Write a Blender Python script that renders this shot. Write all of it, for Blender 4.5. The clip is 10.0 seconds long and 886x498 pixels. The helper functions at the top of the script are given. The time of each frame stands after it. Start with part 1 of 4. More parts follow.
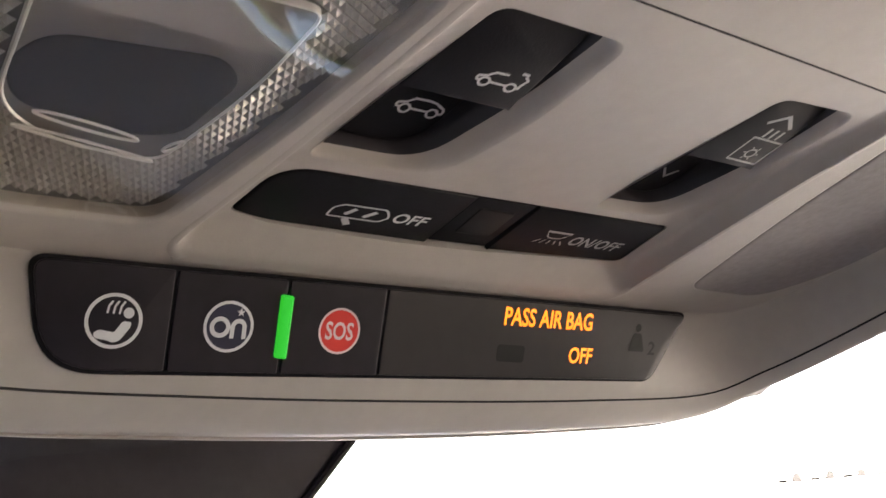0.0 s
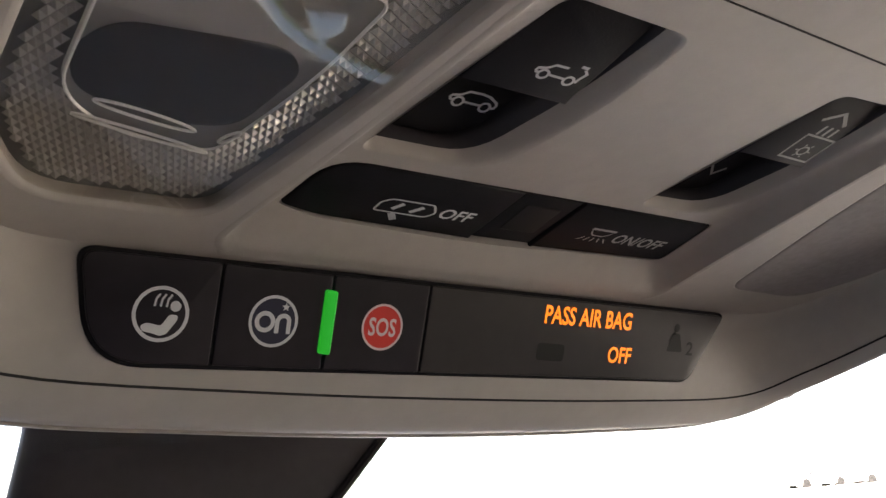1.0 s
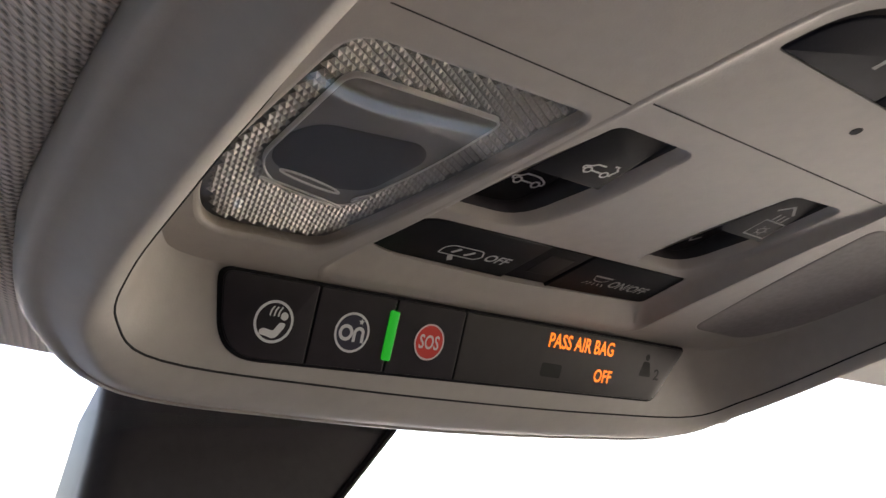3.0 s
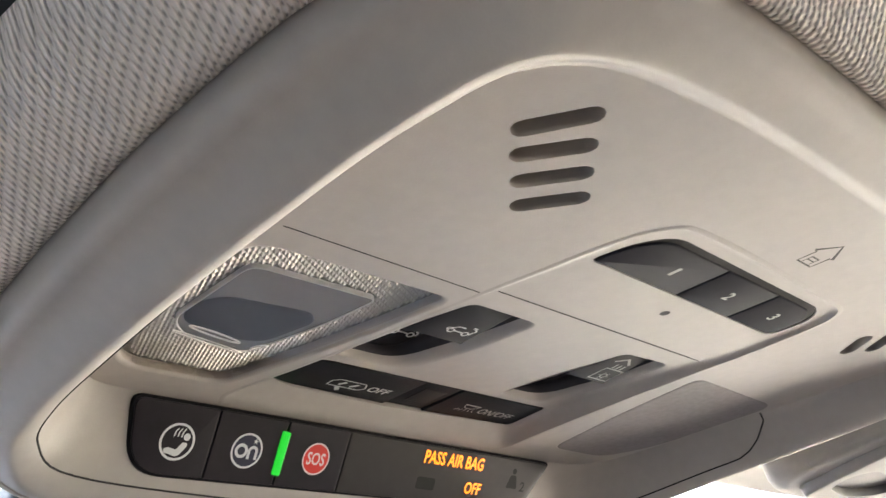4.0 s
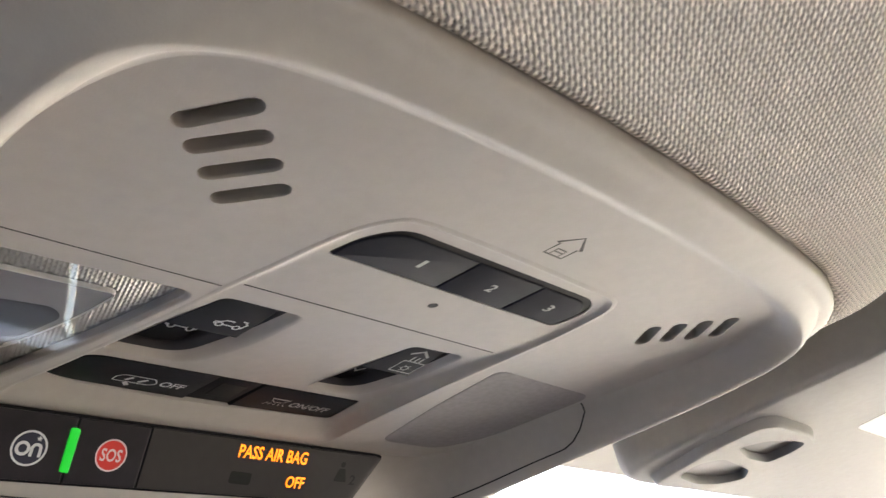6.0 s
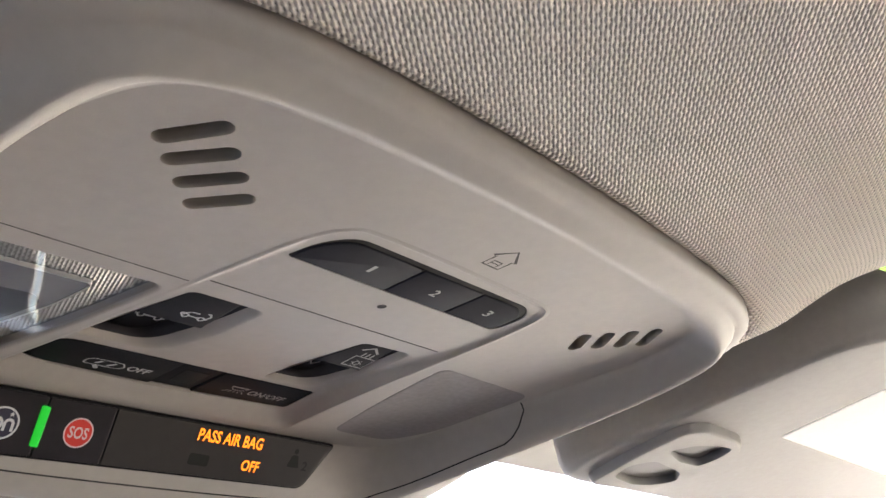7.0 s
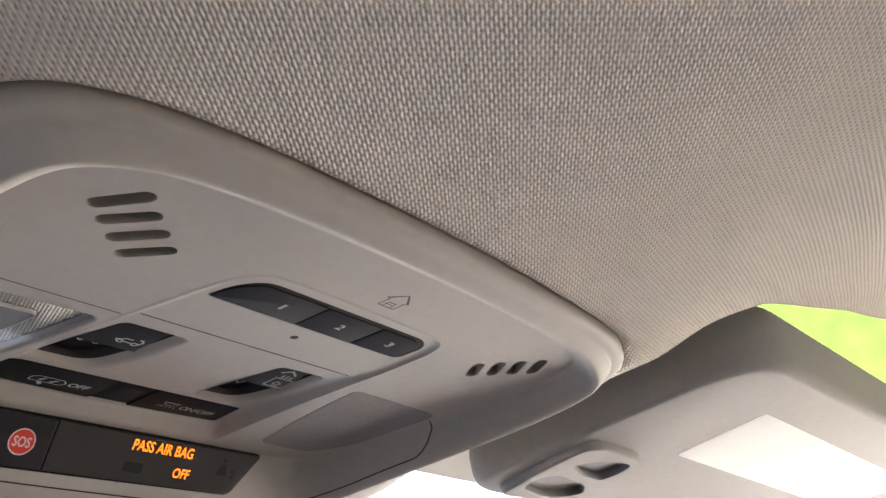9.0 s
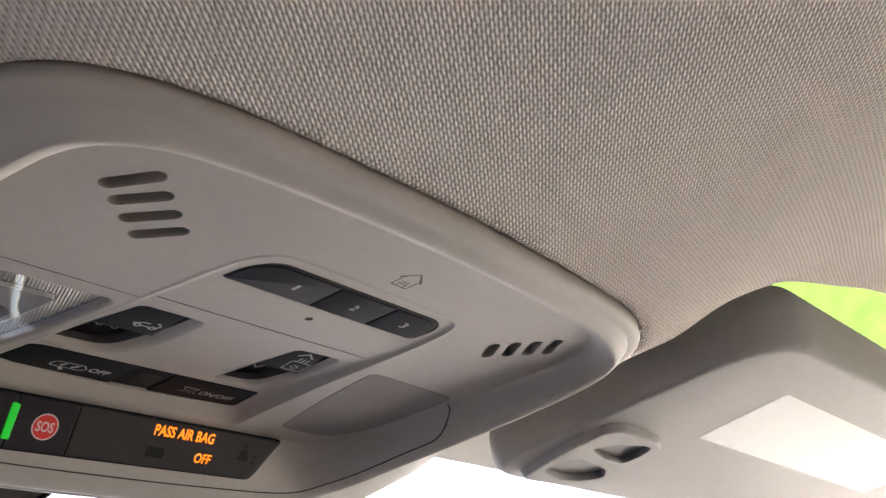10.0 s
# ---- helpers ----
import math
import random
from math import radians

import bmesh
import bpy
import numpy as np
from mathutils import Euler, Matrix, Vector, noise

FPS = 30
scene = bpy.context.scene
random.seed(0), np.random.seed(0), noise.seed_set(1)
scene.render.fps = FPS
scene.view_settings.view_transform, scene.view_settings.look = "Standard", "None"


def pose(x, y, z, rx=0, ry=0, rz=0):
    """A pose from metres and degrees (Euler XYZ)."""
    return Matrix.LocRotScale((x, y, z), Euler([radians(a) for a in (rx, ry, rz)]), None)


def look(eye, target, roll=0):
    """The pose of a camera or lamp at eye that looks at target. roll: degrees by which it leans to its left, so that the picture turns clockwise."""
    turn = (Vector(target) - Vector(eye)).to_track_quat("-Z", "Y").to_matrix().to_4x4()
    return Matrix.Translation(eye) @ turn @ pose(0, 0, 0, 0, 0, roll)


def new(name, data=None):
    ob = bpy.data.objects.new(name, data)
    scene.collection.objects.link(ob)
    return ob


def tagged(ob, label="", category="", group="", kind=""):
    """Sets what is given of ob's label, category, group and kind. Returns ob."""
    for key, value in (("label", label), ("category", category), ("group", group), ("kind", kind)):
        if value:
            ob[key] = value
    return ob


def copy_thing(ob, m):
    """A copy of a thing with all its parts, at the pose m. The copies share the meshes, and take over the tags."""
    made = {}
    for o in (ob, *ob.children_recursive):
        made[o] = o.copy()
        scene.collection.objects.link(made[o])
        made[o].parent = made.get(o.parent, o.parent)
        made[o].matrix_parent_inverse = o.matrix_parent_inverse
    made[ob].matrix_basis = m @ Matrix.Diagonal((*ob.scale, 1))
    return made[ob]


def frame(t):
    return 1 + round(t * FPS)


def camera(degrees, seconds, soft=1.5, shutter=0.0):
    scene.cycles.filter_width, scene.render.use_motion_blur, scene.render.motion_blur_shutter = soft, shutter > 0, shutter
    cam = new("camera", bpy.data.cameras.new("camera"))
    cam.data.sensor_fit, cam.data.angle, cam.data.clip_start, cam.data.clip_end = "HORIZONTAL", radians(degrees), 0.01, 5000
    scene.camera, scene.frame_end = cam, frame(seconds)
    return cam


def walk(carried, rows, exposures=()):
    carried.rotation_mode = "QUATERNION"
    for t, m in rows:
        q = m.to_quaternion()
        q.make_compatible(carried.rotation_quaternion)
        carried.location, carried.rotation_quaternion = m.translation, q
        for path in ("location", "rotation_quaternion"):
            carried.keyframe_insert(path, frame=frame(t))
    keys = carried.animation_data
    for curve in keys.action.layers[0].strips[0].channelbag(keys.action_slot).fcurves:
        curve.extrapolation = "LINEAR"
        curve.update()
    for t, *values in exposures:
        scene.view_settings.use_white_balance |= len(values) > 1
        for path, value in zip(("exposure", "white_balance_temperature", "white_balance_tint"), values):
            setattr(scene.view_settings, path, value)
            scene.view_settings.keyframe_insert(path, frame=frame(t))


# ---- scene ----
from mathutils.geometry import delaunay_2d_cdt

# ---- camera ----
cam = camera(52.7, 10.0, soft=1.4, shutter=0.4)
PATH = [
    (0.0, -0.09491, -0.04485, 1.39494, 106.873, 4.601, -34.730),
    (0.5, -0.09603, -0.04051, 1.39290, 106.703, 4.273, -34.392),
    (1.0, -0.09881, -0.04024, 1.39496, 106.989, 3.909, -34.239),
    (1.5, -0.10406, -0.04432, 1.39509, 107.235, 3.200, -35.072),
    (2.0, -0.11143, -0.05040, 1.39153, 107.091, 1.690, -37.064),
    (2.2, -0.11821, -0.05369, 1.39163, 107.435, 1.320, -37.877),
    (3.3, -0.14389, -0.07068, 1.38701, 107.948, 0.629, -40.477),
    (3.5, -0.14573, -0.08396, 1.38737, 109.399, -0.316, -42.968),
    (4.0, -0.15715, -0.09331, 1.39392, 111.745, -0.259, -44.806),
    (4.5, -0.14917, -0.10083, 1.39433, 111.756, 0.214, -46.053),
    (5.0, -0.13749, -0.10703, 1.39451, 111.577, 0.759, -46.638),
    (5.5, -0.12718, -0.11561, 1.39817, 111.886, 1.313, -47.138),
    (6.0, -0.12845, -0.12141, 1.39422, 111.238, 0.831, -47.053),
    (6.2, -0.12813, -0.12787, 1.39474, 111.388, 0.987, -47.540),
    (7.5, -0.14775, -0.13985, 1.38305, 111.138, -2.475, -51.770),
    (8.0, -0.15341, -0.14752, 1.37983, 111.221, -3.148, -53.645),
    (8.5, -0.16038, -0.15737, 1.38669, 112.260, -2.342, -52.855),
    (9.0, -0.15391, -0.16944, 1.38622, 111.791, -1.518, -52.480),
    (9.5, -0.15052, -0.17508, 1.38379, 111.670, -1.140, -51.589),
    (10.0, -0.15142, -0.17125, 1.38250, 111.388, -1.178, -50.729),
]
walk(cam, [(t, pose(x, y, z, rx, ry, rz)) for t, x, y, z, rx, ry, rz in PATH], exposures=[
    (t, stops, kelvin, tint) for t, stops, kelvin, tint in (
        (0.0, 4.34, 7380, 18.0), (0.5, 3.71, 7380, 18.0), (1.0, 3.63, 7330, 17.0), (1.5, 3.81, 7330, 17.0), (2.0, 3.58, 7330, 17.0), (2.2, 3.58, 7330, 17.0),
        (3.5, 3.49, 7330, 16.0), (3.7, 4.13, 7440, 15.0), (4.0, 4.64, 7230, 12.0), (4.5, 4.69, 7230, 11.5), (5.5, 4.59, 7230, 11.5), (6.2, 4.44, 7190, 12.5),
        (7.5, 4.00, 7120, 16.0), (8.0, 3.37, 7120, 17.0), (8.5, 4.07, 7100, 16.0), (9.0, 4.12, 7100, 16.0), (9.5, 4.05, 7100, 16.0), (10.0, 4.02, 7100, 16.0))])

# ---- light ----
world = bpy.data.worlds.new("sky")
scene.world = world
world.use_nodes = True
wn = world.node_tree.nodes
sky = wn.new("ShaderNodeTexSky")
sky.sky_type, sky.sun_disc = "NISHITA", False
sky.sun_elevation, sky.sun_rotation = radians(48), radians(247)
sky.air_density, sky.dust_density, sky.ozone_density = 0.8, 3.2, 0.4
wn["Background"].inputs["Strength"].default_value = 0.12
world.node_tree.links.new(sky.outputs["Color"], wn["Background"].inputs["Color"])
sun = new("sun", bpy.data.lights.new("sun", "SUN"))
sun.data.energy, sun.data.angle, sun.data.color = 3.0, radians(0.5), (1.0, 0.95, 0.88)
sun.matrix_world = look((0, 0, 0), (0.62, 0.26, -0.74))

# ---- materials ----
MM = 0.001


def material(name, color, rough=0.5, metal=0.0, var=0.08, scale=300.0, bump=0.0, bump_scale=2500.0, coat=0.0, spec=0.5, trans=0.0, ior=1.45, glow=None):
    m = bpy.data.materials.new(name)
    m.use_nodes = True
    t = m.node_tree
    b = t.nodes["Principled BSDF"]
    b.inputs["Roughness"].default_value = rough
    b.inputs["Metallic"].default_value = metal
    b.inputs["Coat Weight"].default_value = coat
    b.inputs["Specular IOR Level"].default_value = spec
    b.inputs["Transmission Weight"].default_value = trans
    b.inputs["IOR"].default_value = ior
    co = t.nodes.new("ShaderNodeTexCoord")
    if var:
        n1 = t.nodes.new("ShaderNodeTexNoise")
        n1.inputs["Scale"].default_value, n1.inputs["Detail"].default_value = scale, 4
        n2 = t.nodes.new("ShaderNodeTexNoise")
        n2.inputs["Scale"].default_value, n2.inputs["Detail"].default_value = scale / 15, 3
        t.links.new(co.outputs["Object"], n1.inputs["Vector"])
        t.links.new(co.outputs["Object"], n2.inputs["Vector"])
        mx = t.nodes.new("ShaderNodeMath")
        mx.operation = "ADD"
        t.links.new(n1.outputs["Fac"], mx.inputs[0])
        t.links.new(n2.outputs["Fac"], mx.inputs[1])
        r = t.nodes.new("ShaderNodeMapRange")
        r.inputs["From Min"].default_value, r.inputs["From Max"].default_value = 0.6, 1.4
        r.inputs["To Min"].default_value, r.inputs["To Max"].default_value = 1 - var, 1 + var
        t.links.new(mx.outputs[0], r.inputs["Value"])
        v = t.nodes.new("ShaderNodeVectorMath")
        v.operation = "SCALE"
        v.inputs[0].default_value = color
        t.links.new(r.outputs[0], v.inputs["Scale"])
        t.links.new(v.outputs[0], b.inputs["Base Color"])
        rr = t.nodes.new("ShaderNodeMapRange")
        rr.inputs["To Min"].default_value, rr.inputs["To Max"].default_value = rough * 0.85, min(1, rough * 1.15)
        t.links.new(n2.outputs["Fac"], rr.inputs["Value"])
        t.links.new(rr.outputs[0], b.inputs["Roughness"])
    else:
        b.inputs["Base Color"].default_value = (*color, 1)
    if bump:
        nb = t.nodes.new("ShaderNodeTexNoise")
        nb.inputs["Scale"].default_value, nb.inputs["Detail"].default_value = bump_scale, 2
        t.links.new(co.outputs["Object"], nb.inputs["Vector"])
        bp = t.nodes.new("ShaderNodeBump")
        bp.inputs["Strength"].default_value, bp.inputs["Distance"].default_value = bump, 0.0002
        t.links.new(nb.outputs["Fac"], bp.inputs["Height"])
        t.links.new(bp.outputs[0], b.inputs["Normal"])
    if glow:
        b.inputs["Emission Color"].default_value = (*glow[0], 1)
        b.inputs["Emission Strength"].default_value = glow[1]
    return m


def weave_material(name, color, wale, course):
    """Warp-knit roof fabric: a slanting lattice of small loops with a dark eyelet beside each, and soft stains."""
    m = bpy.data.materials.new(name)
    m.use_nodes = True
    t = m.node_tree
    b = t.nodes["Principled BSDF"]
    b.inputs["Roughness"].default_value = 0.95
    b.inputs["Specular IOR Level"].default_value = 0.15
    co = t.nodes.new("ShaderNodeTexCoord")

    def mth(op, a, c=None, d=None):
        n = t.nodes.new("ShaderNodeMath")
        n.operation = op
        for i, v in enumerate((a, c, d)):
            if v is None:
                continue
            if isinstance(v, (int, float)):
                n.inputs[i].default_value = v
            else:
                t.links.new(v, n.inputs[i])
        return n.outputs[0]

    def blotch(scale, detail=2):
        n = t.nodes.new("ShaderNodeTexNoise")
        n.inputs["Scale"].default_value, n.inputs["Detail"].default_value = scale, detail
        t.links.new(co.outputs["Object"], n.inputs["Vector"])
        return n

    wob = blotch(420)
    sub = t.nodes.new("ShaderNodeVectorMath")
    sub.operation = "SCALE"
    sub.inputs["Scale"].default_value = 0.0004
    t.links.new(wob.outputs["Color"], sub.inputs[0])
    add = t.nodes.new("ShaderNodeVectorMath")
    t.links.new(co.outputs["Object"], add.inputs[0])
    t.links.new(sub.outputs[0], add.inputs[1])
    sx = t.nodes.new("ShaderNodeSeparateXYZ")
    t.links.new(add.outputs[0], sx.inputs[0])
    # skewed lattice of loops: one family of rows along the fabric, one across it, staggered
    x, y = sx.outputs["X"], mth("SUBTRACT", sx.outputs["Y"], mth("MULTIPLY", sx.outputs["Z"], 0.5))
    area = wale[0] * course[1] - wale[1] * course[0]

    def turn(cx, cy):
        return mth("MULTIPLY", mth("ADD", mth("MULTIPLY", x, cx / area), mth("MULTIPLY", y, cy / area)), 2 * math.pi)

    p, q = turn(course[1], -course[0]), turn(-wale[1], wale[0])
    r = mth("SUBTRACT", p, q)
    bead = mth("MULTIPLY", mth("ADD", mth("ADD", mth("COSINE", p), mth("COSINE", q)), mth("COSINE", r)), 1 / 3)
    eyelet = mth("SUBTRACT", mth("SUBTRACT", mth("SINE", p), mth("SINE", q)), mth("SINE", r))
    eyelet = mth("MINIMUM", mth("MULTIPLY", mth("MAXIMUM", mth("SUBTRACT", mth("DIVIDE", eyelet, 2.6), 0.35), 0.0), 1.6), 1.0)
    fine, big = blotch(1300, 3), blotch(9)
    hf = mth("ADD", mth("SUBTRACT", bead, mth("MULTIPLY", eyelet, 0.6)), mth("MULTIPLY", fine.outputs["Fac"], 0.45))
    # Shading of the knit put into the tone: loops lighter, eyelets darker.
    tone = mth("ADD", mth("MULTIPLY", bead, 0.16), mth("MULTIPLY", fine.outputs["Fac"], 0.12))
    tone = mth("ADD", mth("SUBTRACT", tone, mth("MULTIPLY", eyelet, 0.42)), mth("MULTIPLY", big.outputs["Fac"], 0.16))
    sc = t.nodes.new("ShaderNodeVectorMath")
    sc.operation = "SCALE"
    sc.inputs[0].default_value = color
    t.links.new(mth("ADD", tone, 0.84), sc.inputs["Scale"])
    t.links.new(sc.outputs[0], b.inputs["Base Color"])
    bp = t.nodes.new("ShaderNodeBump")
    bp.inputs["Strength"].default_value, bp.inputs["Distance"].default_value = 1.0, 0.0004
    t.links.new(hf, bp.inputs["Height"])
    t.links.new(bp.outputs[0], b.inputs["Normal"])
    return m


PLASTIC = material("grained_beige_grey_plastic", (0.386, 0.349, 0.313), 0.5, var=0.06, bump=0.12, bump_scale=2200)
VISOR = material("visor_vinyl", (0.315, 0.294, 0.278), 0.65, var=0.07, bump=0.4, bump_scale=1500)
FABRIC = weave_material("knit_roof_fabric", (0.79, 0.71, 0.64), (0.00166, 0.00022), (0.00045, 0.00135))
BLACK = material("satin_black_plastic", (0.014, 0.013, 0.015), 0.45, var=0.15, bump=0.15, bump_scale=3000, spec=0.04)
PIANO = material("smooth_black_panel", (0.020, 0.017, 0.021), 0.36, var=0.15, bump=0.05, spec=0.18)
SMOKED = material("smoked_display_window", (0.036, 0.032, 0.032), 0.35, var=0.1, spec=0.2)
NAVY = material("dark_slate_button_plastic", (0.027, 0.027, 0.034), 0.6, var=0.12, bump=0.15, spec=0.05)
GAP = material("dark_joint", (0.012, 0.011, 0.011), 0.8, var=0.2)
GRILLE = material("brown_grey_grille_cloth", (0.125, 0.104, 0.086), 0.9, var=0.15)
LIGHT_STOP = material("light_stop_dark", (0.02, 0.018, 0.016), 0.9, var=0.2)
WHITE_INK = material("white_print", (0.62, 0.62, 0.62), 0.6, var=0.06)
GREY_INK = material("grey_print", (0.36, 0.35, 0.34), 0.6, var=0.06)
DIM_INK = material("unlit_symbol", (0.018, 0.017, 0.017), 0.5, var=0.1, spec=0.1)
NAVY_INK = material("navy_print", (0.012, 0.013, 0.035), 0.4, var=0.1)
RED = material("red_print", (0.70, 0.032, 0.022), 0.45, var=0.05)
GREEN_LED = material("lit_green_indicator", (0.0, 0.20, 0.03), 0.4, var=0.0, spec=0.15, glow=((0.0, 0.75, 0.045), 0.032))
AMBER = material("lit_amber_letters", (0.3, 0.1, 0.01), 0.4, var=0.0, glow=((1.0, 0.21, 0.01), 0.13))
LENS = material("clear_prismatic_plastic", (0.42, 0.405, 0.39), 0.15, metal=0.15, var=0.06, spec=0.9)
LENS_BACK = material("lamp_backing", (0.12, 0.115, 0.11), 0.5, var=0.08)
LENS_CLEAR = material("grey_lamp_pane", (0.16, 0.15, 0.143), 0.35, var=0.08, spec=0.15)
LENS_DARK = material("smoked_lamp_cover", (0.036, 0.032, 0.03), 0.45, var=0.03, spec=0.06)
RIM_GLINT = material("clear_rim_and_glint", (0.7, 0.69, 0.67), 0.06, var=0.04, spec=0.8)
POCKET_SHADE = material("pocket_shade_grey", (0.17, 0.16, 0.16), 0.5, var=0.12, bump=0.2)
DIM_COVER = material("dim_lamp_cover", (0.27, 0.247, 0.24), 0.55, var=0.16, scale=500, bump=0.3, bump_scale=700, spec=0.08)
PAPER = material("white_label_paper", (0.93, 0.92, 0.89), 0.7, var=0.03)
CARPET = material("beige_carpet", (0.24, 0.215, 0.19), 0.95, var=0.2, scale=120)
DARK_TRIM = material("dark_cabin_trim", (0.05, 0.048, 0.05), 0.7, var=0.15, scale=80)
HOUSING = material("black_mirror_housing_plastic", (0.040, 0.035, 0.040), 0.5, var=0.15, bump=0.2, spec=0.3)
GREY_TRIM = material("grey_cabin_trim", (0.33, 0.31, 0.29), 0.7, var=0.1, scale=40)
DOOR_TRIM = material("beige_door_trim", (0.12, 0.11, 0.10), 0.7, var=0.1, scale=40)
CONCRETE = material("pale_concrete", (0.62, 0.60, 0.57), 0.9, var=0.12, scale=2.0)
CAR_WHITE = material("white_car_paint", (0.8, 0.8, 0.8), 0.25, var=0.02, coat=0.8)
CAR_GLASS = material("dark_car_glass", (0.10, 0.11, 0.12), 0.08, var=0.05)
TYRE = material("rubber", (0.02, 0.02, 0.02), 0.8, var=0.1)
GLASS = bpy.data.materials.new("window_glass")
GLASS.use_nodes = True
_g = GLASS.node_tree
_g.nodes.remove(_g.nodes["Principled BSDF"])
_t, _s, _m = _g.nodes.new("ShaderNodeBsdfTransparent"), _g.nodes.new("ShaderNodeBsdfGlossy"), _g.nodes.new("ShaderNodeMixShader")
_t.inputs["Color"].default_value, _s.inputs["Roughness"].default_value, _m.inputs["Fac"].default_value = (0.93, 0.96, 0.94, 1), 0.02, 0.06
_g.links.new(_t.outputs[0], _m.inputs[1])
_g.links.new(_s.outputs[0], _m.inputs[2])
_g.links.new(_m.outputs[0], _g.nodes["Material Output"].inputs["Surface"])

COVER = bpy.data.materials.new("clear_lens_cover")
COVER.use_nodes = True
_g = COVER.node_tree
_g.nodes.remove(_g.nodes["Principled BSDF"])
_t, _s, _m, _f, _p, _q = _g.nodes.new("ShaderNodeBsdfTransparent"), _g.nodes.new("ShaderNodeBsdfGlossy"), _g.nodes.new("ShaderNodeMixShader"), _g.nodes.new("ShaderNodeLayerWeight"), _g.nodes.new("ShaderNodeMath"), _g.nodes.new("ShaderNodeMath")
_t.inputs["Color"].default_value, _s.inputs["Roughness"].default_value = (0.93, 0.905, 0.87, 1), 0.03
_f.inputs["Blend"].default_value, _p.operation, _q.operation = 0.5, "POWER", "MULTIPLY_ADD"
_p.inputs[1].default_value, _q.inputs[1].default_value, _q.inputs[2].default_value = 5.0, 0.30, 0.09
_g.links.new(_f.outputs["Facing"], _p.inputs[0])
_g.links.new(_p.outputs[0], _q.inputs[0])
_g.links.new(_q.outputs[0], _m.inputs["Fac"])
_g.links.new(_t.outputs[0], _m.inputs[1])
_g.links.new(_s.outputs[0], _m.inputs[2])
_g.links.new(_m.outputs[0], _g.nodes["Material Output"].inputs["Surface"])
PRIVACY = bpy.data.materials.new("privacy_glass")
PRIVACY.use_nodes = True
_g = PRIVACY.node_tree
_g.nodes.remove(_g.nodes["Principled BSDF"])
_t, _s, _m = _g.nodes.new("ShaderNodeBsdfTransparent"), _g.nodes.new("ShaderNodeBsdfGlossy"), _g.nodes.new("ShaderNodeMixShader")
_t.inputs["Color"].default_value, _s.inputs["Roughness"].default_value, _m.inputs["Fac"].default_value = (0.25, 0.25, 0.25, 1), 0.02, 0.05
_g.links.new(_t.outputs[0], _m.inputs[1])
_g.links.new(_s.outputs[0], _m.inputs[2])
_g.links.new(_m.outputs[0], _g.nodes["Material Output"].inputs["Surface"])

# ---- mesh helpers ----
# Everything inside the car is built in the frame of the overhead console (millimetres, x right, y ahead, z up),
# which hangs 1.45 m over the ground and dips 9 degrees towards the windscreen.
CAR = pose(0, 0, 1.45, -9)


def finish(bm, sharp=38.0):
    bmesh.ops.recalc_face_normals(bm, faces=bm.faces)
    for f in bm.faces:
        f.smooth = True
    lim = radians(sharp)
    for e in bm.edges:
        if len(e.link_faces) == 2 and e.calc_face_angle(0) > lim:
            e.smooth = False


def mesh_of(name, bm, mat, sharp=38.0, down=False):
    finish(bm, sharp)
    if down:
        bmesh.ops.reverse_faces(bm, faces=[f for f in bm.faces if f.normal.z > 0])
    me = bpy.data.meshes.new(name)
    bm.to_mesh(me)
    bm.free()
    me.transform(Matrix.Scale(MM, 4))
    me.materials.append(mat)
    return me


def part(name, bm, mat, parent, label="", sharp=38.0, kind="", down=False):
    ob = new(name, mesh_of(name, bm, mat, sharp, down))
    ob.parent = parent
    return tagged(ob, label, kind=kind)


def thing(name, label, category, group="", kind="", at=None):
    ob = new(name)
    ob.empty_display_size = 0.02
    ob.matrix_world = CAR if at is None else at
    return tagged(ob, label, category, group, kind)


def solid(name, bm, mat, label, category, kind="", at=None, sharp=38.0):
    ob = new(name, mesh_of(name, bm, mat, sharp))
    ob.matrix_world = CAR if at is None else at
    return tagged(ob, label, category, "", kind)


def rounded(pts, r, n=5):
    """A closed outline with its corners rounded; r: one radius or one for each corner."""
    out, k = [], len(pts)
    for i in range(k):
        p, a, b = (Vector(pts[j % k][:2]) for j in (i, i - 1, i + 1))
        rr = r[i] if isinstance(r, (list, tuple)) else r
        da, db = a - p, b - p
        cut = min(rr, 0.48 * da.length, 0.48 * db.length)
        s, e = p + da.normalized() * cut, p + db.normalized() * cut
        for j in range(n + 1):
            t = j / n
            out.append(tuple(s * (1 - t) ** 2 + p * 2 * t * (1 - t) + e * t * t))
    return out


def smooth_curve(pts, per=8, closed=False):
    """Catmull-Rom through 3D points."""
    v = [Vector(p) for p in pts]
    k, out = len(v), []
    for i in range(k if closed else k - 1):
        if closed:
            p0, p1, p2, p3 = (v[(i + j) % k] for j in (-1, 0, 1, 2))
        else:
            p1, p2 = v[i], v[i + 1]
            p0 = v[i - 1] if i else p1 * 2 - p2
            p3 = v[i + 2] if i + 2 < k else p2 * 2 - p1
        for j in range(per):
            t = j / per
            out.append(0.5 * (2 * p1 + (p2 - p0) * t + (2 * p0 - 5 * p1 + 4 * p2 - p3) * t * t + (3 * p1 - p0 - 3 * p2 + p3) * t ** 3))
    if not closed:
        out.append(v[-1])
    return out


def loft(rings, closed=True, bm=None):
    bm = bm or bmesh.new()
    vs = [[bm.verts.new(p) for p in ring] for ring in rings]
    n = len(rings[0])
    for a, b in zip(vs, vs[1:]):
        for i in range(n if closed else n - 1):
            j = (i + 1) % n
            bm.faces.new((a[i], a[j], b[j], b[i]))
    return bm


